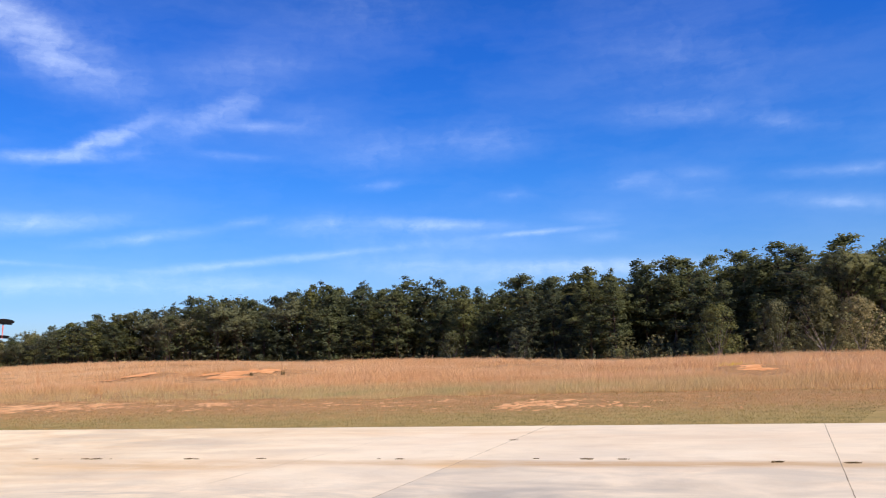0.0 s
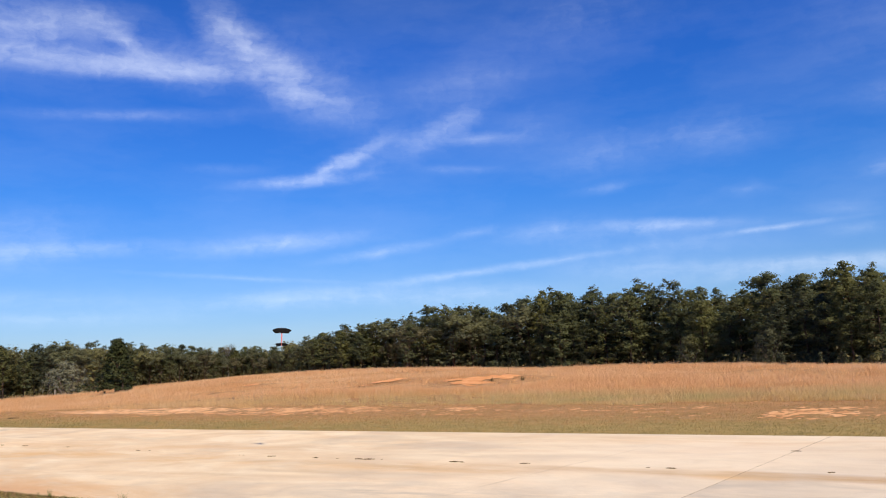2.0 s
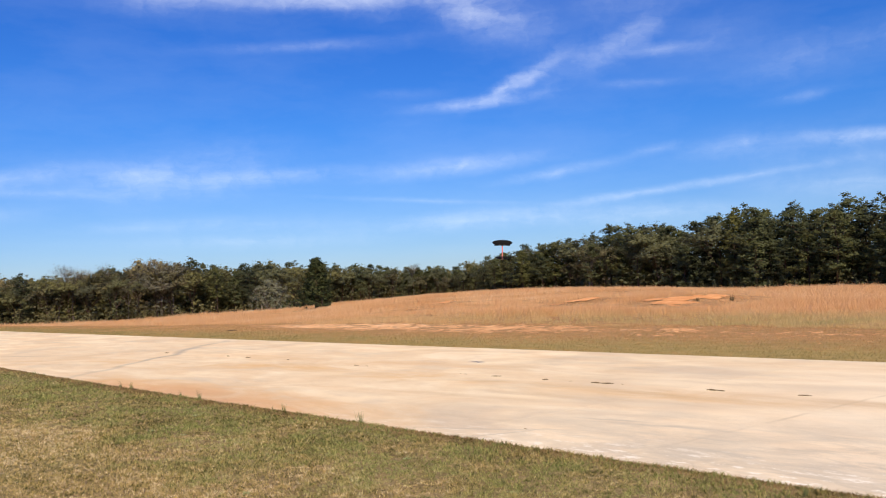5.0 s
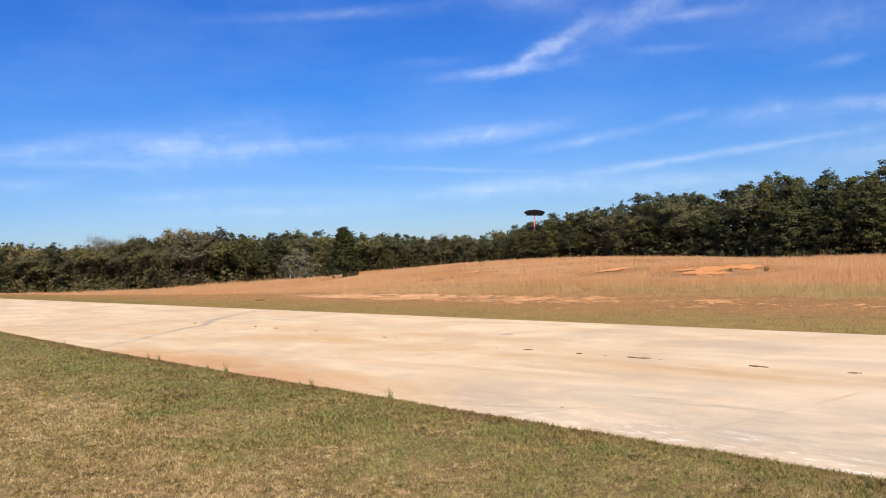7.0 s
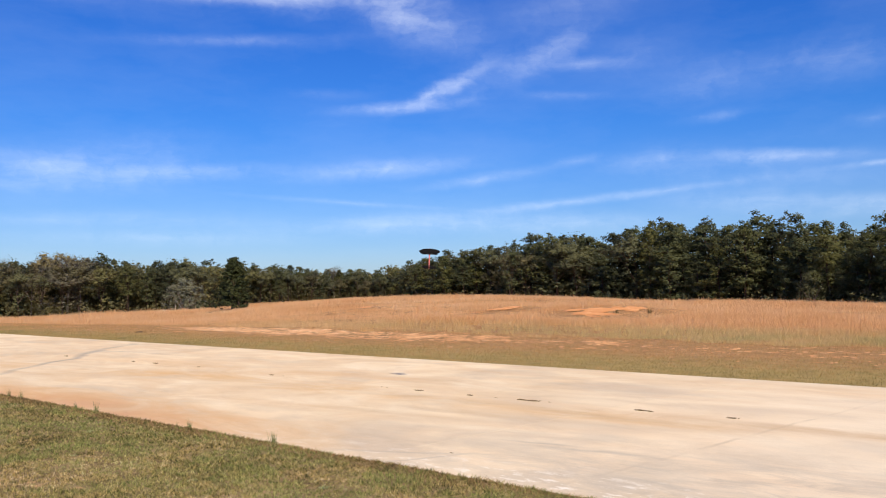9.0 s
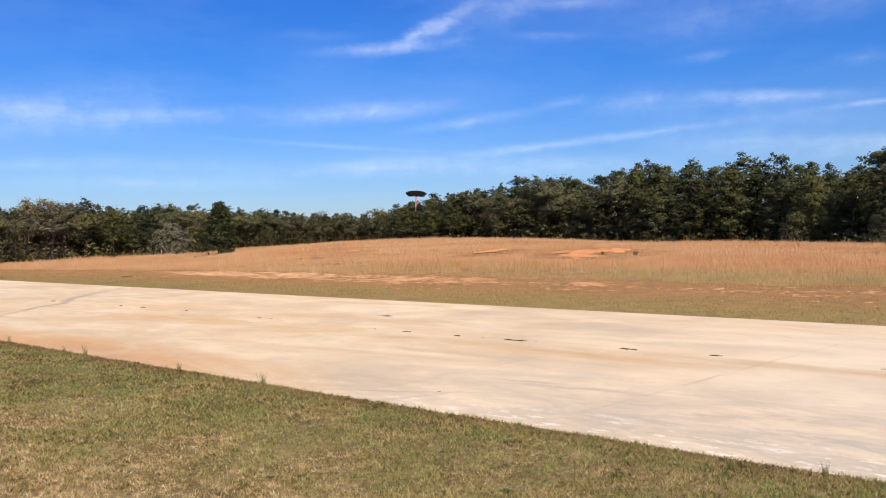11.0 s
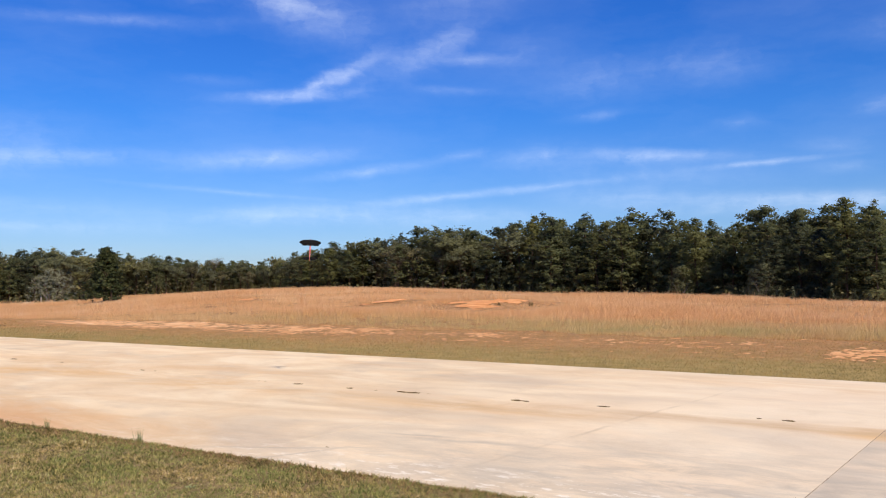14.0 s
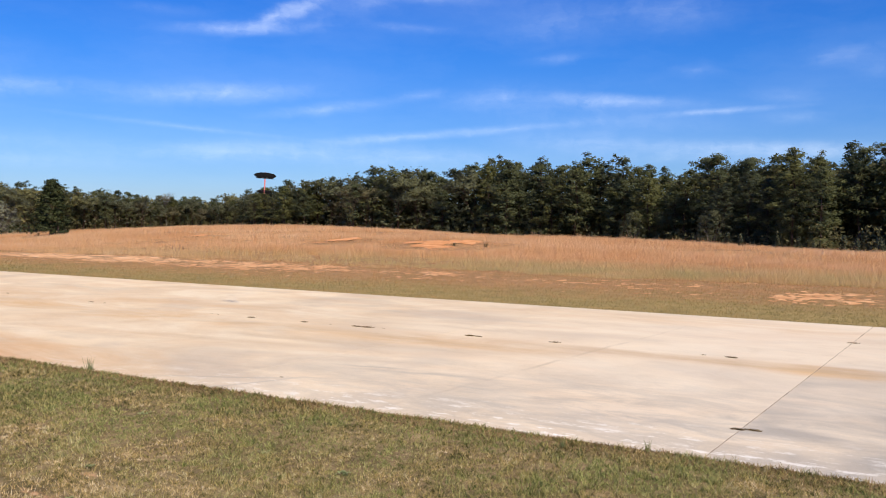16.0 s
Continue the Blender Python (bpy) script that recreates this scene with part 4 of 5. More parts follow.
def grow_woods():
    r = np.random.default_rng(21)
    H = 14.0
    # (seed, bare share of the bole, reach of the limbs); trees close to the field carry finer foliage than the far ones
    pines = ((1, 0.34, 3.1), (2, 0.42, 2.7), (3, 0.26, 3.4), (4, 0.36, 3.0))
    bushy = ((5, 0.06, 3.3), (6, 0.10, 3.0), (7, 0.04, 3.6))
    near_kinds, far_kinds = [], []
    for kinds, tufts, needle, leaf, per in ((near_kinds, 40, 0.20, 0.155, 34), (far_kinds, 20, 0.28, 0.225, 18)):
        kinds.append([tree_kind("pine_tree", "dark green tall pine with a bare lower bole", pine_meshes(s, H, b, w, tufts, 3.0, needle)) for s, b, w in pines])
        kinds.append([tree_kind("pine_tree", "dark green pine branched almost to the ground", pine_meshes(s, H, b, w, tufts, 2.2, needle)) for s, b, w in bushy])
        kinds.append([tree_kind("broadleaf_tree", "olive green broadleaf tree at the wood's edge", broadleaf_meshes(s, H, 1.0, leaf, OAK, per=per)) for s in (11, 12)])
        kinds.append([tree_kind("autumn_tree", "brownish autumn broadleaf tree at the wood's edge", broadleaf_meshes(s, H, 0.9, leaf, mat, 0.12, 0.9, per=per)) for s, mat in ((13, AUTUMN), (14, FADED))])
    naked = [tree_kind("bare_tree", "almost leafless grey-twigged tree at the wood's edge", broadleaf_meshes(s, H, 0.5, 0.13, FADED, 0.3, 0.6, TWIG)) for s in (15, 16)]
    az = -27.0
    for row in range(3):
        az = -27.0 + row * 0.4
        while az < 86:
            D = wood_edge(az) + row * 6.5 + r.uniform(-2.5, 3.5)
            x, y = spot(az, D)
            top = 1.7 + D * math.tan(radians(float(skyline(az))))
            high = (top - float(land(x, y))) * (r.uniform(0.93, 1.02) if r.random() < 0.5 else r.uniform(1.0, 1.065))
            left = 63.0 < az < 80
            tall, leafy, oaks, rusty = near_kinds if az < 13 and row < 2 else far_kinds
            pick = r.random()
            # beyond 30 degrees, more broadleaves: their paler leaf colour also stands in for distance haze
            if row == 0:
                high *= r.uniform(0.62, 0.98)
                pool = (oaks if pick < (0.34 if left else 0.5 if az > 43 else 0.36 if az > 30 else 0.2) else rusty if pick < (0.8 if left else 0.74 if az > 43 else 0.46 if az > 30 else 0.25) else leafy if pick < 0.78 else tall)
            else:
                pool = (rusty if pick < (0.4 if left else 0.03) else oaks if pick < (0.7 if left else 0.26 if az > 30 else 0.12) else leafy if pick < 0.3 else tall)
            if pool is rusty and az < 43:
                pool = rusty[:1]
            shady = any(a < az < b for a, b in GLADES)
            if shady and row == 1:
                pool = tall
            if not (shady and row == 0):
                plant(pool[r.integers(len(pool))], x, y, high, H, r)
            az += math.degrees((3.7, 4.8, 6.0)[row] * r.uniform(0.7, 1.35) / D)
    for a, k in ((69.7, 1.2), (70.6, 1.18), (66.4, 1.04), (46.8, 1.15), (64.3, 1.06), (63.6, 1.02), (34.2, 0.72)):
        D = float(wood_edge(a)) + (5.0 if k > 1 else -1.5)
        x, y = spot(a, D)
        plant(naked[r.integers(2)], x, y, (1.7 + D * math.tan(radians(float(skyline(a)))) - float(land(x, y))) * k, H, r)
    # the models themselves stand at the far end of the rows
    models = [ob for kinds in near_kinds + far_kinds for ob in kinds] + naked
    for k, ob in enumerate(models):
        x, y = spot(-28.5 - 2.2 * k, 104 + 4 * (k % 3))
        ob.matrix_basis = Matrix.LocRotScale((x, y, float(land(x, y)) - 0.05), Euler((0, 0, k)), (0.95, 0.95, 0.95))


def grow_backing():
    """The wood's unseen depth: a dense stand of foliage behind the front rows, its leaf colour paled to lift the shade.
    """
    r = np.random.default_rng(33)
    n = 16000
    az = r.uniform(-34, 90, n)
    D = wood_edge(az) + r.uniform(13, 30, n)
    x, y = spot(az, D)
    top = 1.7 + D * np.tan(np.radians(skyline(az))) * 0.78
    g = land(x, y)
    z = g + (top - g) * r.uniform(0.0, 0.97, n) ** 1.15
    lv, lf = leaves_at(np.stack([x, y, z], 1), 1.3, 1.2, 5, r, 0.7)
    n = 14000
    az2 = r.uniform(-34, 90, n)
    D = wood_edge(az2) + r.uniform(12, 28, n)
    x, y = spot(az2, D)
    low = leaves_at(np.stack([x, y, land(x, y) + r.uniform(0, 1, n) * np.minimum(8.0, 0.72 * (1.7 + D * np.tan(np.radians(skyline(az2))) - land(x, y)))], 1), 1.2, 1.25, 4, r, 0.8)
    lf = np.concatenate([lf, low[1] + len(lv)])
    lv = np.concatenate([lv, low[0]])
    # bush leaves, paler than the pines: the colour lifts the dark between the trees
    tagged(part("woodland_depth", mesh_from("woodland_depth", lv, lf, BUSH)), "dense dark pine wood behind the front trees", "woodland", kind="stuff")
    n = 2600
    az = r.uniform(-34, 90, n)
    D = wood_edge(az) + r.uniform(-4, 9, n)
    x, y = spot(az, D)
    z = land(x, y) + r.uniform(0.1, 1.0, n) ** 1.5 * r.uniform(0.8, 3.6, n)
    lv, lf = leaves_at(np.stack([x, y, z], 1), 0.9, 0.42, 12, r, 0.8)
    # the same paler leaf colour brightens the shaded foot of the wood
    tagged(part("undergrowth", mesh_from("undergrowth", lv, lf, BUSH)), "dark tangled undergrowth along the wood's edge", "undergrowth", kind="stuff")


def grow_singles():
    r = np.random.default_rng(44)
    # the lone cedar
    high = 5.2
    tv, tf, heart = [], [], []
    for k, (dx, dy) in enumerate(((0, 0), (0.5, 0.2), (-0.45, 0.1), (0.1, -0.4))):
        cone_into(tv, tf, (dx, dy, 0), (dx * 0.6, dy * 0.6, high * (0.93 - 0.13 * k)), 0.13 - 0.02 * k, 0.02, 6)
    for _ in range(520):
        z = r.uniform(0.07, 1.0)
        t = r.uniform(0, 2 * np.pi)
        reach = 0.22 + 2.3 * (1 - z) ** 0.72 * min(1, 0.6 + 4 * z) * (0.82 + 0.24 * math.sin(z * 24 + 1.6 * math.sin(t)) + 0.18 * math.sin(3 * t + 9 * z)) * (1 + 0.42 * math.cos(t - 4.08) * (1 - z))
        q = r.random() ** 0.4 * (1.25 if 0.1 < z < 0.3 and math.cos(t) < -0.3 else 1.0)
        heart.append((math.cos(t) * reach * q, math.sin(t) * reach * q, z * high + 0.1 * r.normal()))
    lv, lf = leaves_at(heart, r.uniform(0.18, 0.42, len(heart)), 0.13, 26, r, 0.6, 0.4)
    x, y = spot(53.8, 82)
    cedar = thing("cedar_tree", "lone dense green cedar standing in tawny grass", "tree", at=pose(x, y, float(land(x, y)) - 0.05))
    part("trunk", mesh_from("cedar_trunk", tv, tf, BARK, True), cedar)
    part("crown", crown_mesh("cedar_crown", lv, lf, CEDAR), cedar)

    # small grey-green saplings along the meadow's brow
    tv, tf, heart = [], [], []
    cone_into(tv, tf, (0, 0, 0), (0, 0, 1.35), 0.03, 0.006, 5)
    for _ in range(60):
        z = r.uniform(0.1, 1.0)
        t, q = r.uniform(0, 6.28), 0.42 * (1.05 - z) * math.sqrt(r.random())
        heart.append((math.cos(t) * q, math.sin(t) * q, z * 1.4))
    lv, lf = leaves_at(heart, 0.16, 0.13, 8, r)
    sapling = thing("conifer_sapling", "small grey-green conifer sapling at the meadow's brow", "sapling", "saplings along the wood")
    part("trunk", mesh_from("sapling_trunk", tv, tf, BARK, True), sapling)
    part("crown", crown_mesh("sapling_crown", lv, lf, SILVER), sapling)
    spots = (28.2, 27.4, 25.9, 24.8, 22.4, 20.8, 17.2, 10.4, 8.2, 7.4, 5.1, 3.8, 2.9, 1.2, 0.4, -0.9, -2.6)
    for k, a in enumerate(spots):
        d = float(crest(a)[0]) + r.uniform(8, 18)
        x, y = spot(a, d)
        s = r.uniform(0.45, 0.8)
        m = Matrix.LocRotScale((x, y, float(land(x, y))), Euler((0, 0, r.uniform(0, 6))), (s, s, s))
        if k == 0:
            sapling.matrix_basis = m
        else:
            copy_thing(sapling, m @ Matrix.Diagonal((1 / sapling.scale[0], 1 / sapling.scale[1], 1 / sapling.scale[2], 1)))

    # shrubs out in front of the wood
    def shrub(a, d, high, wide, mat, label, seed):
        q = np.random.default_rng(seed)
        tv, tf, heart = [], [], []
        for _ in range(9):
            t = q.uniform(0, 6.28)
            cone_into(tv, tf, (0, 0, 0), (math.cos(t) * wide * 0.4, math.sin(t) * wide * 0.4, high * q.uniform(0.5, 0.85)), 0.05, 0.012, 4)
        for _ in range(230):
            t, z = q.uniform(0, 6.28), q.uniform(0.04, 1)
            w = wide * math.sqrt(max(0.02, 1 - (z - 0.3) ** 2 / 0.5)) * math.sqrt(q.random()) * 0.5
            heart.append((math.cos(t) * w, math.sin(t) * w, z * high))
        lv, lf = leaves_at(heart, high * q.uniform(0.05, 0.11, len(heart)), 0.11, 36, q, 0.8, 0.26)
        x, y = spot(a, d)
        ob = thing("shrub", label, "shrub", at=pose(x, y, float(land(x, y)) - 0.05))
        part("stem", mesh_from("shrub_stem", tv, tf, TWIG, True), ob)
        part("crown", crown_mesh("shrub_crown", lv, lf, mat), ob)

    shrub(-4.8, 92, 6.0, 5.0, PINE, "bushy dark green young pine before the wood", 51)
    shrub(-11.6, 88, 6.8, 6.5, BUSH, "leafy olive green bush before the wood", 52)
    shrub(-13.6, 90, 5.8, 5.5, FADED, "half-bare reddish brown bush before the wood", 53)
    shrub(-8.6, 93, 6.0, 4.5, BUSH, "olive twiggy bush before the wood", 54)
    shrub(57.0, 138, 5.6, 7.5, WILLOW, "pale grey-green willow-like bush by the wood", 55)
    shrub(14.2, 150, 6.0, 5.0, OAK, "olive green bush at the wood's foot", 56)
    shrub(9.0, 130, 5.5, 5.0, OAK, "olive green bush at the wood's foot", 57)


grow_woods()
grow_backing()
grow_singles()


# ---------------------------------------------------------------- weeds
def weed_model(name, label, group, seed, blades, spread, high, width, mat, lean):
    q = np.random.default_rng(seed)
    base = np.c_[np.clip(q.normal(0, 0.42, (blades, 2)), -0.62, 0.62) * spread, np.zeros(blades)]
    me = blade_mesh(name, base, high * q.uniform(0.35, 1.0, blades), np.full(blades, width), q.uniform(0.1, lean, blades), mat)
    return tagged(part(name, me), label, "weed", group)


def grow_weeds():
    r = np.random.default_rng(61)
    flat_weeds = [weed_model("crack_weed", "low dark dry weed in a concrete joint", "weeds in the joints", 70 + k, 130, (0.10 + 0.03 * k, 0.045), 0.022, 0.013, DRY_WEED, 2.2) for k in range(3)]
    spots = [(-10.41, 11.40, 0.75), (-9.42, 11.42, 0.9), (-9.22, 11.42, 1.0), (-7.5, 11.46, 1.0), (-7.36, 11.46, 0.7), (-6.24, 11.52, 0.75), (-4.28, 11.54, 0.4), (-3.94, 11.52, 0.8), (-2.61, 13.68, 0.7), (-1.9, 11.6, 0.6),
             (-1.17, 11.56, 1.0), (-0.67, 11.56, 0.8), (1.3, 11.35, 1.1), (2.2, 11.3, 1.1), (-11.5, 11.40, 0.8), (-12.25, 11.42, 0.3), (-12.4, 11.44, 0.22), (-15.64, 11.59, 0.6), (-15.3, 11.62, 0.35), (-18.5, 11.8, 0.5),
             (-20.2, 11.74, 0.8), (-21.2, 11.74, 0.8), (-9.9, 11.41, 0.3), (-8.95, 11.45, 0.25), (-3.42, 7.95, 0.75), (-3.3, 7.98, 0.7), (1.62, 8.6, 1.3), (3.4, 11.4, 1.0), (-24.4, 11.6, 0.9), (-7.9, 7.75, 0.25)]
    for k, (x, y, s) in enumerate(spots):
        m = Matrix.LocRotScale((x, y, 0.0), Euler((0, 0, r.normal(0, 0.12))), (s, s, s))
        if k < 3:
            flat_weeds[k].matrix_basis = m
        else:
            src = flat_weeds[k % 3]
            copy_thing(src, m @ Matrix.Diagonal((1 / src.scale[0], 1 / src.scale[1], 1 / src.scale[2], 1)))
    tall = [weed_model("edge_weed", "upright green weed at the concrete edge", "weeds along the edge", 80 + k, 60, (0.045, 0.04), 0.20, 0.0042, WEED, 0.3) for k in range(2)]
    spots = [(-9.88, 6.98, 1.0), (-16.4, 7.0, 0.95), (-16.86, 7.0, 0.85), (-14.5, 6.98, 0.7), (-13.92, 7.0, 1.0), (-11.8, 6.97, 0.45), (-11.56, 7.0, 0.8), (-8.9, 6.97, 0.35), (-3.91, 6.96, 0.66), (-21.5, 7.02, 0.8), (-24.2, 7.0, 0.8), (-4.5, 6.8, 0.5), (-3.6, 6.95, 0.4), (-7.2, 6.98, 0.3)]
    for k, (x, y, s) in enumerate(spots):
        m = Matrix.LocRotScale((x, y, -0.01), Euler((0, 0, r.uniform(0, 6))), ((1.25, 1.1, 0.95) if k == 0 else (s, s, s)))
        if k < 2:
            tall[k].matrix_basis = m
        else:
            src = tall[k % 2]
            copy_thing(src, m @ Matrix.Diagonal((1 / src.scale[0], 1 / src.scale[1], 1 / src.scale[2], 1)))


grow_weeds()


def leaf_mesh(name, long, wide, mat):
    """A lance-shaped leaf, folded along its rib and arching over."""
    v, f, steps = [], [], 5
    for k in range(steps + 1):
        t = k / steps
        w = wide / 2 * (0.18 + math.sin(math.pi * min(1.0, t * 0.92 + 0.08)) ** 0.8) * (1 - 0.6 * t ** 4)
        x, z = long * t * (1 - 0.12 * t), long * (0.55 * t - 0.62 * t * t)
        v += [(x, -w, z + 0.25 * w), (x, 0, z), (x, w, z + 0.25 * w)]
    for k in range(steps):
        a = 3 * k
        f += [(a, a + 1, a + 4, a + 3), (a + 1, a + 2, a + 5, a + 4)]
    return mesh_from(name, v, f, mat, True)


def grow_lawn_weeds():
    """Low green rosettes that the mower passes over."""
    r = np.random.default_rng(67)
    blades = [leaf_mesh("leaf", ln, wd, GREEN_LEAF) for ln, wd in ((0.10, 0.030), (0.075, 0.026), (0.055, 0.022))]
    spots = [(-8.1, 4.30), (-7.05, 3.55), (-12.44, 6.14), (-6.68, 4.28), (-11.84, 5.24), (-6.06, 4.47), (-3.91, 5.78), (-4.99, 5.07), (-7.12, 4.79), (-9.13, 5.44), (-7.93, 5.97), (-11.19, 5.33), (-5.55, 5.50), (-6.31, 5.60)]
    for x, y in spots:
        s = r.uniform(0.4, 0.7)
        weed = thing("lawn_weed", "low green leafy weed in the mown lawn", "weed", "weeds in the lawn", at=Matrix.LocRotScale((x, y, -0.012), Euler((0, 0, r.uniform(0, 6))), (s, s, s)))
        for k in range(15):
            leaf = part("leaf", blades[k % 3], weed)
            leaf.matrix_basis = pose(r.normal(0, 0.025), r.normal(0, 0.025), 0.003, 0, -r.uniform(2, 20), k * 360 * 0.382 + r.normal(0, 14))


grow_lawn_weeds()


def make_small_things():
    r = np.random.default_rng(91)
    yellow = make_plain("yellow_petals", (0.75, 0.52, 0.03), (0.85, 0.66, 0.08), 30, 0.6)
    wood = make_plain("weathered_wood", (0.25, 0.21, 0.17), (0.48, 0.43, 0.36), 8, 0.9, 0.1, (4, 4, 0.5))
    soil = make_plain("pale_soil", (0.36, 0.27, 0.19), (0.52, 0.42, 0.31), 5, 0.95, 0.1)
    # dandelion in the lawn
    flower = thing("dandelion", "single yellow dandelion in the mown lawn", "flower", at=pose(-8.2, 3.72, 0.005))
    v, f = [], []
    cone_into(v, f, (0, 0, 0), (0.004, 0.0, 0.055), 0.0018, 0.0014, 5)
    part("stem", mesh_from("stem", v, f, WEED, True), flower)
    v, f = [], []
    for k in range(18):
        t, q = 2 * math.pi * k / 18, 0.016 * (1 if k % 2 else 0.7)
        a = len(v)
        v += [(0.004, 0, 0.056), (math.cos(t - 0.16) * q * 0.7, math.sin(t - 0.16) * q * 0.7, 0.062), (math.cos(t) * q, math.sin(t) * q, 0.060), (math.cos(t + 0.16) * q * 0.7, math.sin(t + 0.16) * q * 0.7, 0.062)]
        f.append((a, a + 1, a + 2, a + 3))
    part("flower_head", mesh_from("flower_head", v, f, yellow), flower, "yellow petals")
    # yellow wildflowers by the bare clay in the meadow
    n = 45
    x, y = rng.normal(2.7, 0.4, n), rng.normal(35.2, 0.3, n)
    base = np.stack([x, y, land(x, y) + 0.22], 1)
    tagged(part("wildflowers", blade_mesh("wildflowers", base, rng.uniform(0.05, 0.14, n), np.full(n, 0.032), rng.uniform(0.2, 1.0, n), yellow)), "small yellow wildflowers among the tawny grass", "flowers", kind="stuff")
    # dark dead forbs and one pale plume standing in the meadow
    for k, (x, y, high, mat, label) in enumerate(((-20.1, 39.6, 0.34, DRY_WEED, "dark dead weed standing in tawny grass"), (-16.5, 37.7, 0.26, DRY_WEED, "dark dead weed standing in tawny grass"),
                                                  (-21.6, 38.9, 0.26, DRY_WEED, "dark dead weed standing in tawny grass"), (-30.8, 33.8, 1.15, SEDGE, "tall pale grass plume above the meadow"))):
        n = 46
        base = np.c_[r.normal(0, 0.06, (n, 2)), np.zeros(n)]
        ob = tagged(part("dead_weed" if mat is DRY_WEED else "grass_plume", blade_mesh("standing_weed", base, high * r.uniform(0.5, 1.0, n), np.full(n, 0.024), r.uniform(0.05, 0.5 if mat is DRY_WEED else 0.15, n), mat)), label, "weed")
        ob.location = (x, y, float(land(x, y)))
    # fallen branch on the verge
    v, f = [], []
    pts = [np.array([-0.55, 0, 0.03]), np.array([-0.2, 0.05, 0.05]), np.array([0.15, -0.02, 0.045]), np.array([0.5, 0.04, 0.06])]
    for k in range(3):
        cone_into(v, f, pts[k], pts[k + 1], 0.035 - 0.007 * k, 0.028 - 0.007 * k, 7)
    cone_into(v, f, pts[1], pts[1] + (0.25, 0.16, 0.08), 0.015, 0.006, 5)
    tagged(part("fallen_branch", mesh_from("fallen_branch", v, f, BARK, True)), "dark fallen branch lying on the verge", "branch").matrix_basis = pose(-34.0, 19.4, -0.02, 0, 0, 8) @ Matrix.Diagonal((0.6, 0.6, 0.6, 1))
    # weathered post and a low heap of pale soil at the meadow's end
    x, y = spot(57.65, 118)
    v, f = [], []
    cone_into(v, f, (0, 0, -0.3), (0.01, 0, 1.25), 0.075, 0.065, 9)
    tagged(part("fence_post", mesh_from("fence_post", v, f, wood)), "single weathered grey wooden fence post", "post").location = (x, y, float(land(x, y)))
    x, y = spot(58.4, 104)
    v, f, ring = [], [], 14
    for lv in range(5):
        s = lv / 4
        for k in range(ring):
            t = 2 * math.pi * k / ring
            w = math.cos(s * math.pi / 2) * (1 + 0.15 * math.sin(3 * t + s))
            v.append((1.5 * w * math.cos(t), 0.7 * w * math.sin(t), 0.5 * math.sin(s * math.pi / 2) + 0.03 * math.sin(5 * t) - 0.05))
    for lv in range(4):
        for k in range(ring):
            j = (k + 1) % ring
            f.append((lv * ring + k, lv * ring + j, (lv + 1) * ring + j, (lv + 1) * ring + k))
    tagged(part("soil_heap", mesh_from("soil_heap", v, f, soil, True)), "low heap of pale soil at the meadow's end", "heap").location = (x, y, float(land(x, y)))


make_small_things()


# ---------------------------------------------------------------- model aeroplane hanging on its propeller
BLACK_FOAM = make_plain("black_foam", (0.005, 0.005, 0.006), (0.012, 0.011, 0.012), 40, 0.85, 0.1)
RED_FOAM = make_plain("red_foam", (0.55, 0.10, 0.09), (0.72, 0.25, 0.22), 40, 0.5)
GREY_METAL = make_plain("grey_plastic", (0.10, 0.10, 0.11), (0.2, 0.2, 0.21), 40, 0.4)


def foil(name, span, chord, thick, mat):
    """An elliptic wing: span along x, chord along z, thickness along y."""
    v, f, cols, rows = [], [], 17, 8
    for i in range(cols):
        s = -1 + 2 * i / (cols - 1)
        c = chord * math.sqrt(max(0.02, 1 - s * s))
        for j in range(rows):
            t = 2 * math.pi * j / rows
            v.append((s * span / 2, math.sin(t) * thick / 2 * (c / chord), math.cos(t) * c / 2))
    for i in range(cols - 1):
        for j in range(rows):
            k = (j + 1) % rows
            f.append((i * rows + j, i * rows + k, (i + 1) * rows + k, (i + 1) * rows + j))
    f.append(tuple(range(rows)))
    f.append(tuple(range(cols * rows - 1, (cols - 1) * rows - 1, -1)))
    return mesh_from(name, v, f, mat, True)


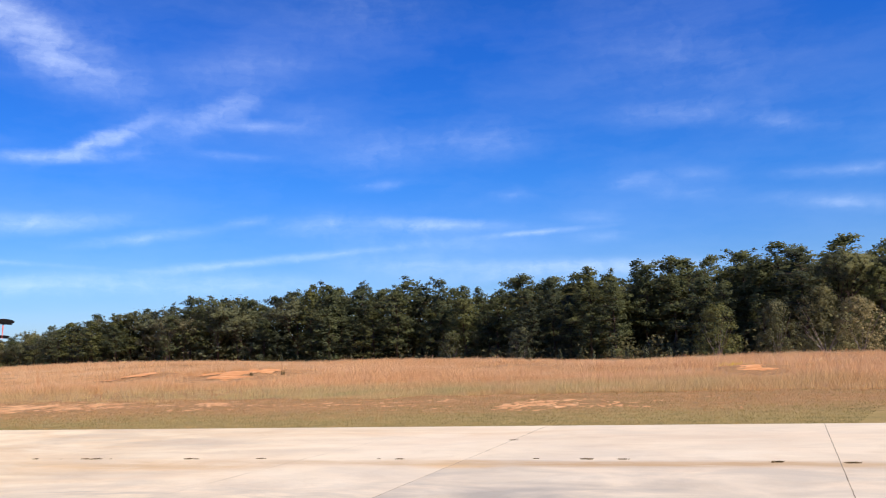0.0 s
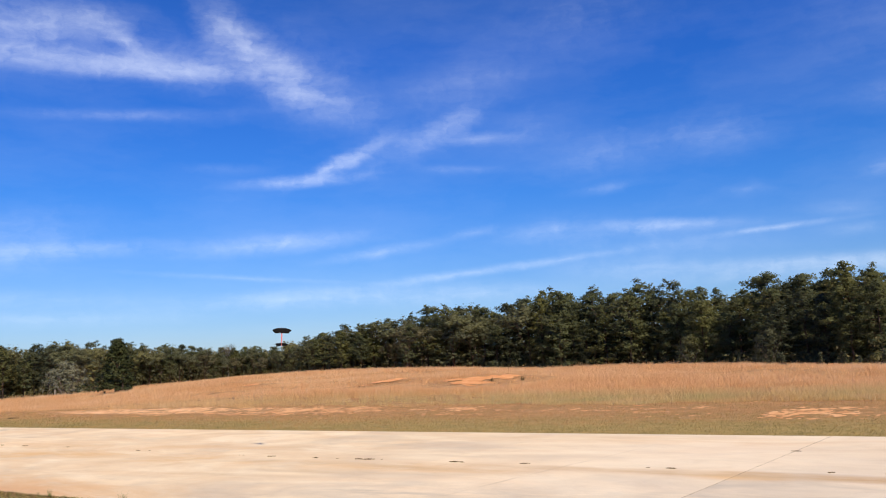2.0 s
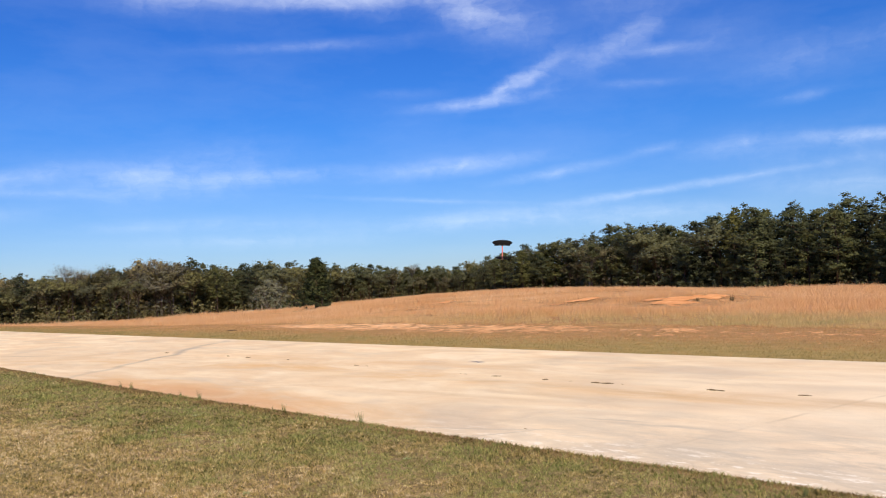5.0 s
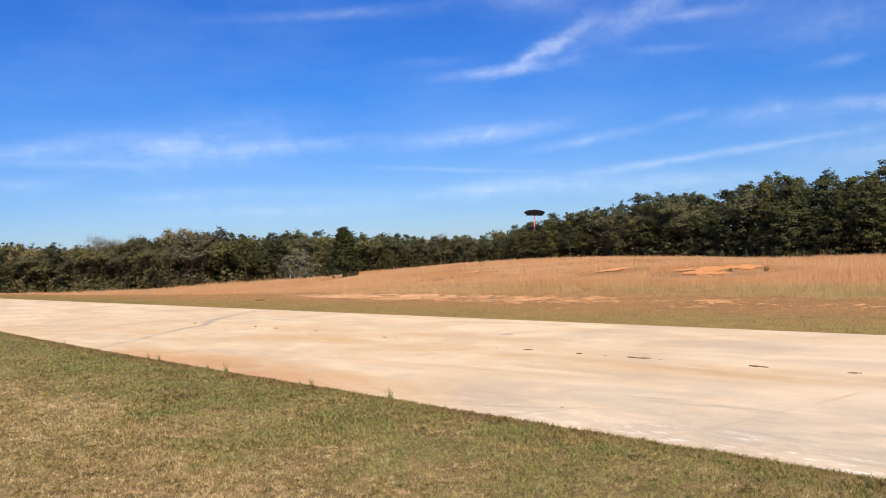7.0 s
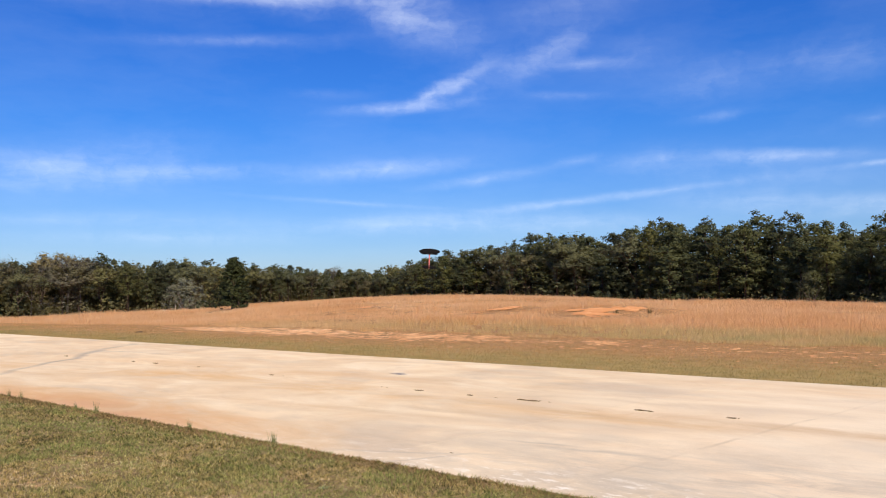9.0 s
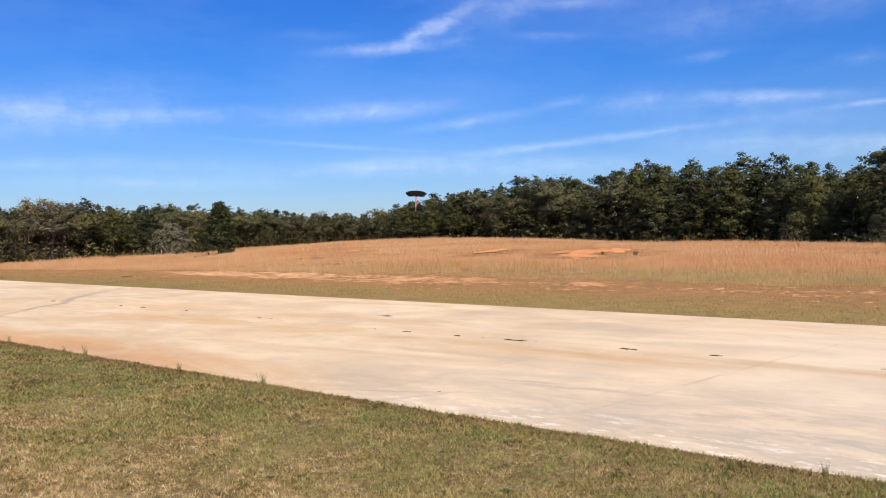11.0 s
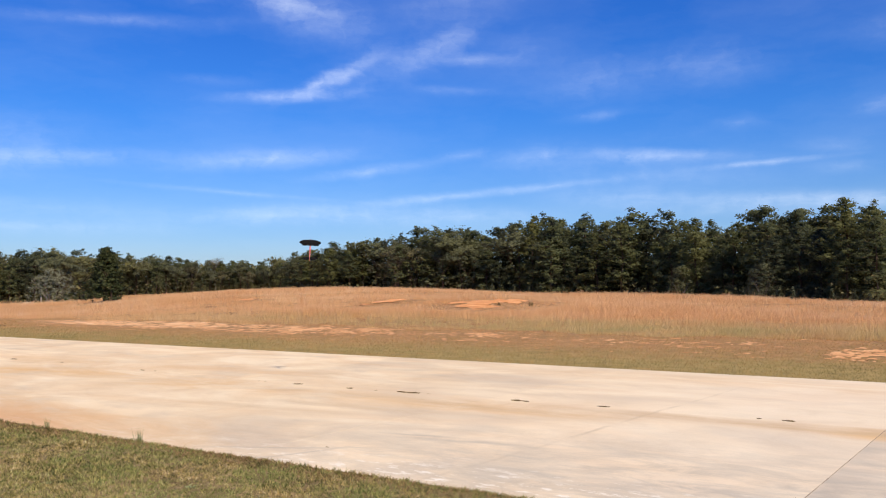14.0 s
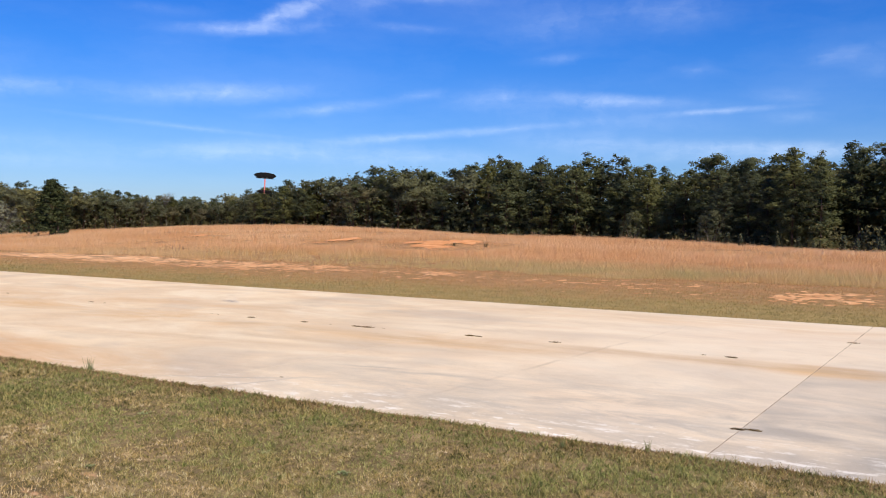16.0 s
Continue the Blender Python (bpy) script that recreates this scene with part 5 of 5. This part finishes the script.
def make_plane():
    ob = thing("model_aeroplane", "small black model aeroplane with red fin, hovering nose up", "model aeroplane",
               at=pose(-11.6, 11.85, 2.26, 4, 3, 38))
    wing = part("wing", foil("wing", 0.37, 0.105, 0.014, BLACK_FOAM), ob)
    wing.location = (0, -0.012, 0.12)
    tail = part("tailplane", foil("tailplane", 0.25, 0.05, 0.01, BLACK_FOAM), ob)
    tail.location = (0, -0.008, -0.15)
    for side in (-1, 1):
        part("aileron", foil("aileron", 0.11, 0.02, 0.006, BLACK_FOAM), wing).location = (0.1 * side, 0.0, -0.045)
        part("elevator", foil("elevator", 0.09, 0.018, 0.005, BLACK_FOAM), tail).location = (0.06 * side, 0.0, -0.026)
    v, f = [], []
    for a, b, ra, rb in (((0, 0.008, 0.165), (0, 0.008, 0.10), 0.006, 0.011), ((0, 0.008, 0.10), (0, 0.004, 0.0), 0.011, 0.012), ((0, 0.004, 0.0), (0, 0, -0.17), 0.012, 0.006)):
        cone_into(v, f, a, b, ra, rb, 8)
    part("fuselage", mesh_from("fuselage", v, f, RED_FOAM, True), ob, "red foam fuselage")
    bm = bmesh.new()
    rim = [(0, 0.01, -0.10), (0, 0.09, -0.16), (0, 0.085, -0.19), (0, -0.02, -0.19), (0, -0.03, -0.15)]
    for side in (-0.003, 0.003):
        bm.faces.new([bm.verts.new((side, y, z)) for _, y, z in (rim if side > 0 else rim[::-1])])
    bm.verts.ensure_lookup_table()
    for k in range(5):
        j = (k + 1) % 5
        bm.faces.new([bm.verts[4 - k], bm.verts[5 + k], bm.verts[5 + j], bm.verts[4 - j]])
    me = bpy.data.meshes.new("fin")
    bm.to_mesh(me)
    bm.free()
    me.materials.append(RED_FOAM)
    part("fin", me, ob, "red tail fin")
    prop = part("propeller", foil("propeller", 0.15, 0.016, 0.004, GREY_METAL), ob, "grey two-bladed propeller")
    prop.matrix_basis = pose(0, 0.008, 0.17, 80, 0, 35)
    v, f = [], []
    cone_into(v, f, (0, -0.008, 0), (0, 0.012, 0), 0.009, 0.003, 8)
    part("spinner", mesh_from("spinner", v, f, RED_FOAM, True), prop, "red spinner")
    v, f = [], []
    for s in (-1, 1):
        cone_into(v, f, (0.01 * s, 0.0, 0.07), (0.05 * s, -0.07, 0.09), 0.003, 0.002, 5)
    gear = part("undercarriage", mesh_from("undercarriage", v, f, GREY_METAL), ob)
    for s in (-1, 1):
        v, f = [], []
        cone_into(v, f, (0.048 * s, -0.07, 0.09), (0.056 * s, -0.07, 0.09), 0.014, 0.014, 12)
        part("wheel", mesh_from("wheel", v, f, BLACK_FOAM, True), gear)


make_plane()


# ---------------------------------------------------------------- runway slabs
def make_runway():
    x0, x1, zb = -140.0, 62.0, -0.12
    v = [(x0, NEAR_EDGE + 0.03, zb), (x1, NEAR_EDGE + 0.03, zb), (x1, FAR_EDGE - 0.03, zb), (x0, FAR_EDGE - 0.03, zb)]
    v += [(x, y, -0.035) for x, y, _ in v]
    f = [(0, 3, 2, 1), (4, 5, 6, 7), (0, 1, 5, 4), (1, 2, 6, 5), (2, 3, 7, 6), (3, 0, 4, 7)]
    runway = tagged(part("runway", mesh_from("runway", v, f, FILLER)), "pale weathered concrete runway with rust stains", "runway", kind="structure")

    def slab(name, ya, yb):
        half, gap, cut = JOINT_STEP / 2, 0.0025, 0.001
        rings = []
        for g, z in ((gap, -0.10), (gap, -cut), (gap + cut, 0.0)):
            rings.append([(sx * (half - g) + SKEW * (y - (ya + yb) / 2), y - (ya + yb) / 2 + sy * g, z) for sx, sy, y in ((-1, 1, ya), (1, 1, ya), (1, -1, yb), (-1, -1, yb))])
        verts = [p for ring in rings for p in ring]
        faces = [(8, 9, 10, 11)]
        for k in range(2):
            for j in range(4):
                i = (j + 1) % 4
                faces.append((4 * k + j, 4 * k + i, 4 * k + 4 + i, 4 * k + 4 + j))
        return mesh_from(name, verts, faces, CONCRETE)

    for ya, yb in ((NEAR_EDGE, MID_JOINT), (MID_JOINT, FAR_EDGE)):
        me, mid = slab("slab", ya, yb), (ya + yb) / 2
        for k in range(-10, 27):
            ob = part("slab", me, runway)
            ob.location = (JOINT_AT - JOINT_STEP * (k + 0.5) + SKEW * (mid - MID_JOINT), mid, 0)


make_runway()


def make_seals():
    """The transverse joints that have opened: dark, crumbling filler a little wider than the gap."""
    runway = bpy.data.objects["runway"]
    for x0, wide in ((JOINT_AT, 0.0055), (JOINT_AT - JOINT_STEP, 0.003)):
        r = np.random.default_rng(int(x0 * 10) + 90)
        v, f, steps = [], [], 70
        for k in range(steps + 1):
            y = NEAR_EDGE + (FAR_EDGE - NEAR_EDGE) * k / steps
            x, w = x0 + SKEW * (y - MID_JOINT) + r.normal(0, 0.0015), wide * r.uniform(0.45, 1.25)
            for dx, z in ((-w, -0.02), (-w, 0.0015), (w, 0.0015), (w, -0.02)):
                v.append((x + dx, y, z))
        for k in range(steps):
            for j in range(4):
                i = (j + 1) % 4
                f.append((4 * k + j, 4 * k + i, 4 * k + 4 + i, 4 * k + 4 + j))
        part("joint_seal", mesh_from("joint_seal", v, f, FILLER), runway, "dark crumbling joint filler")


make_seals()
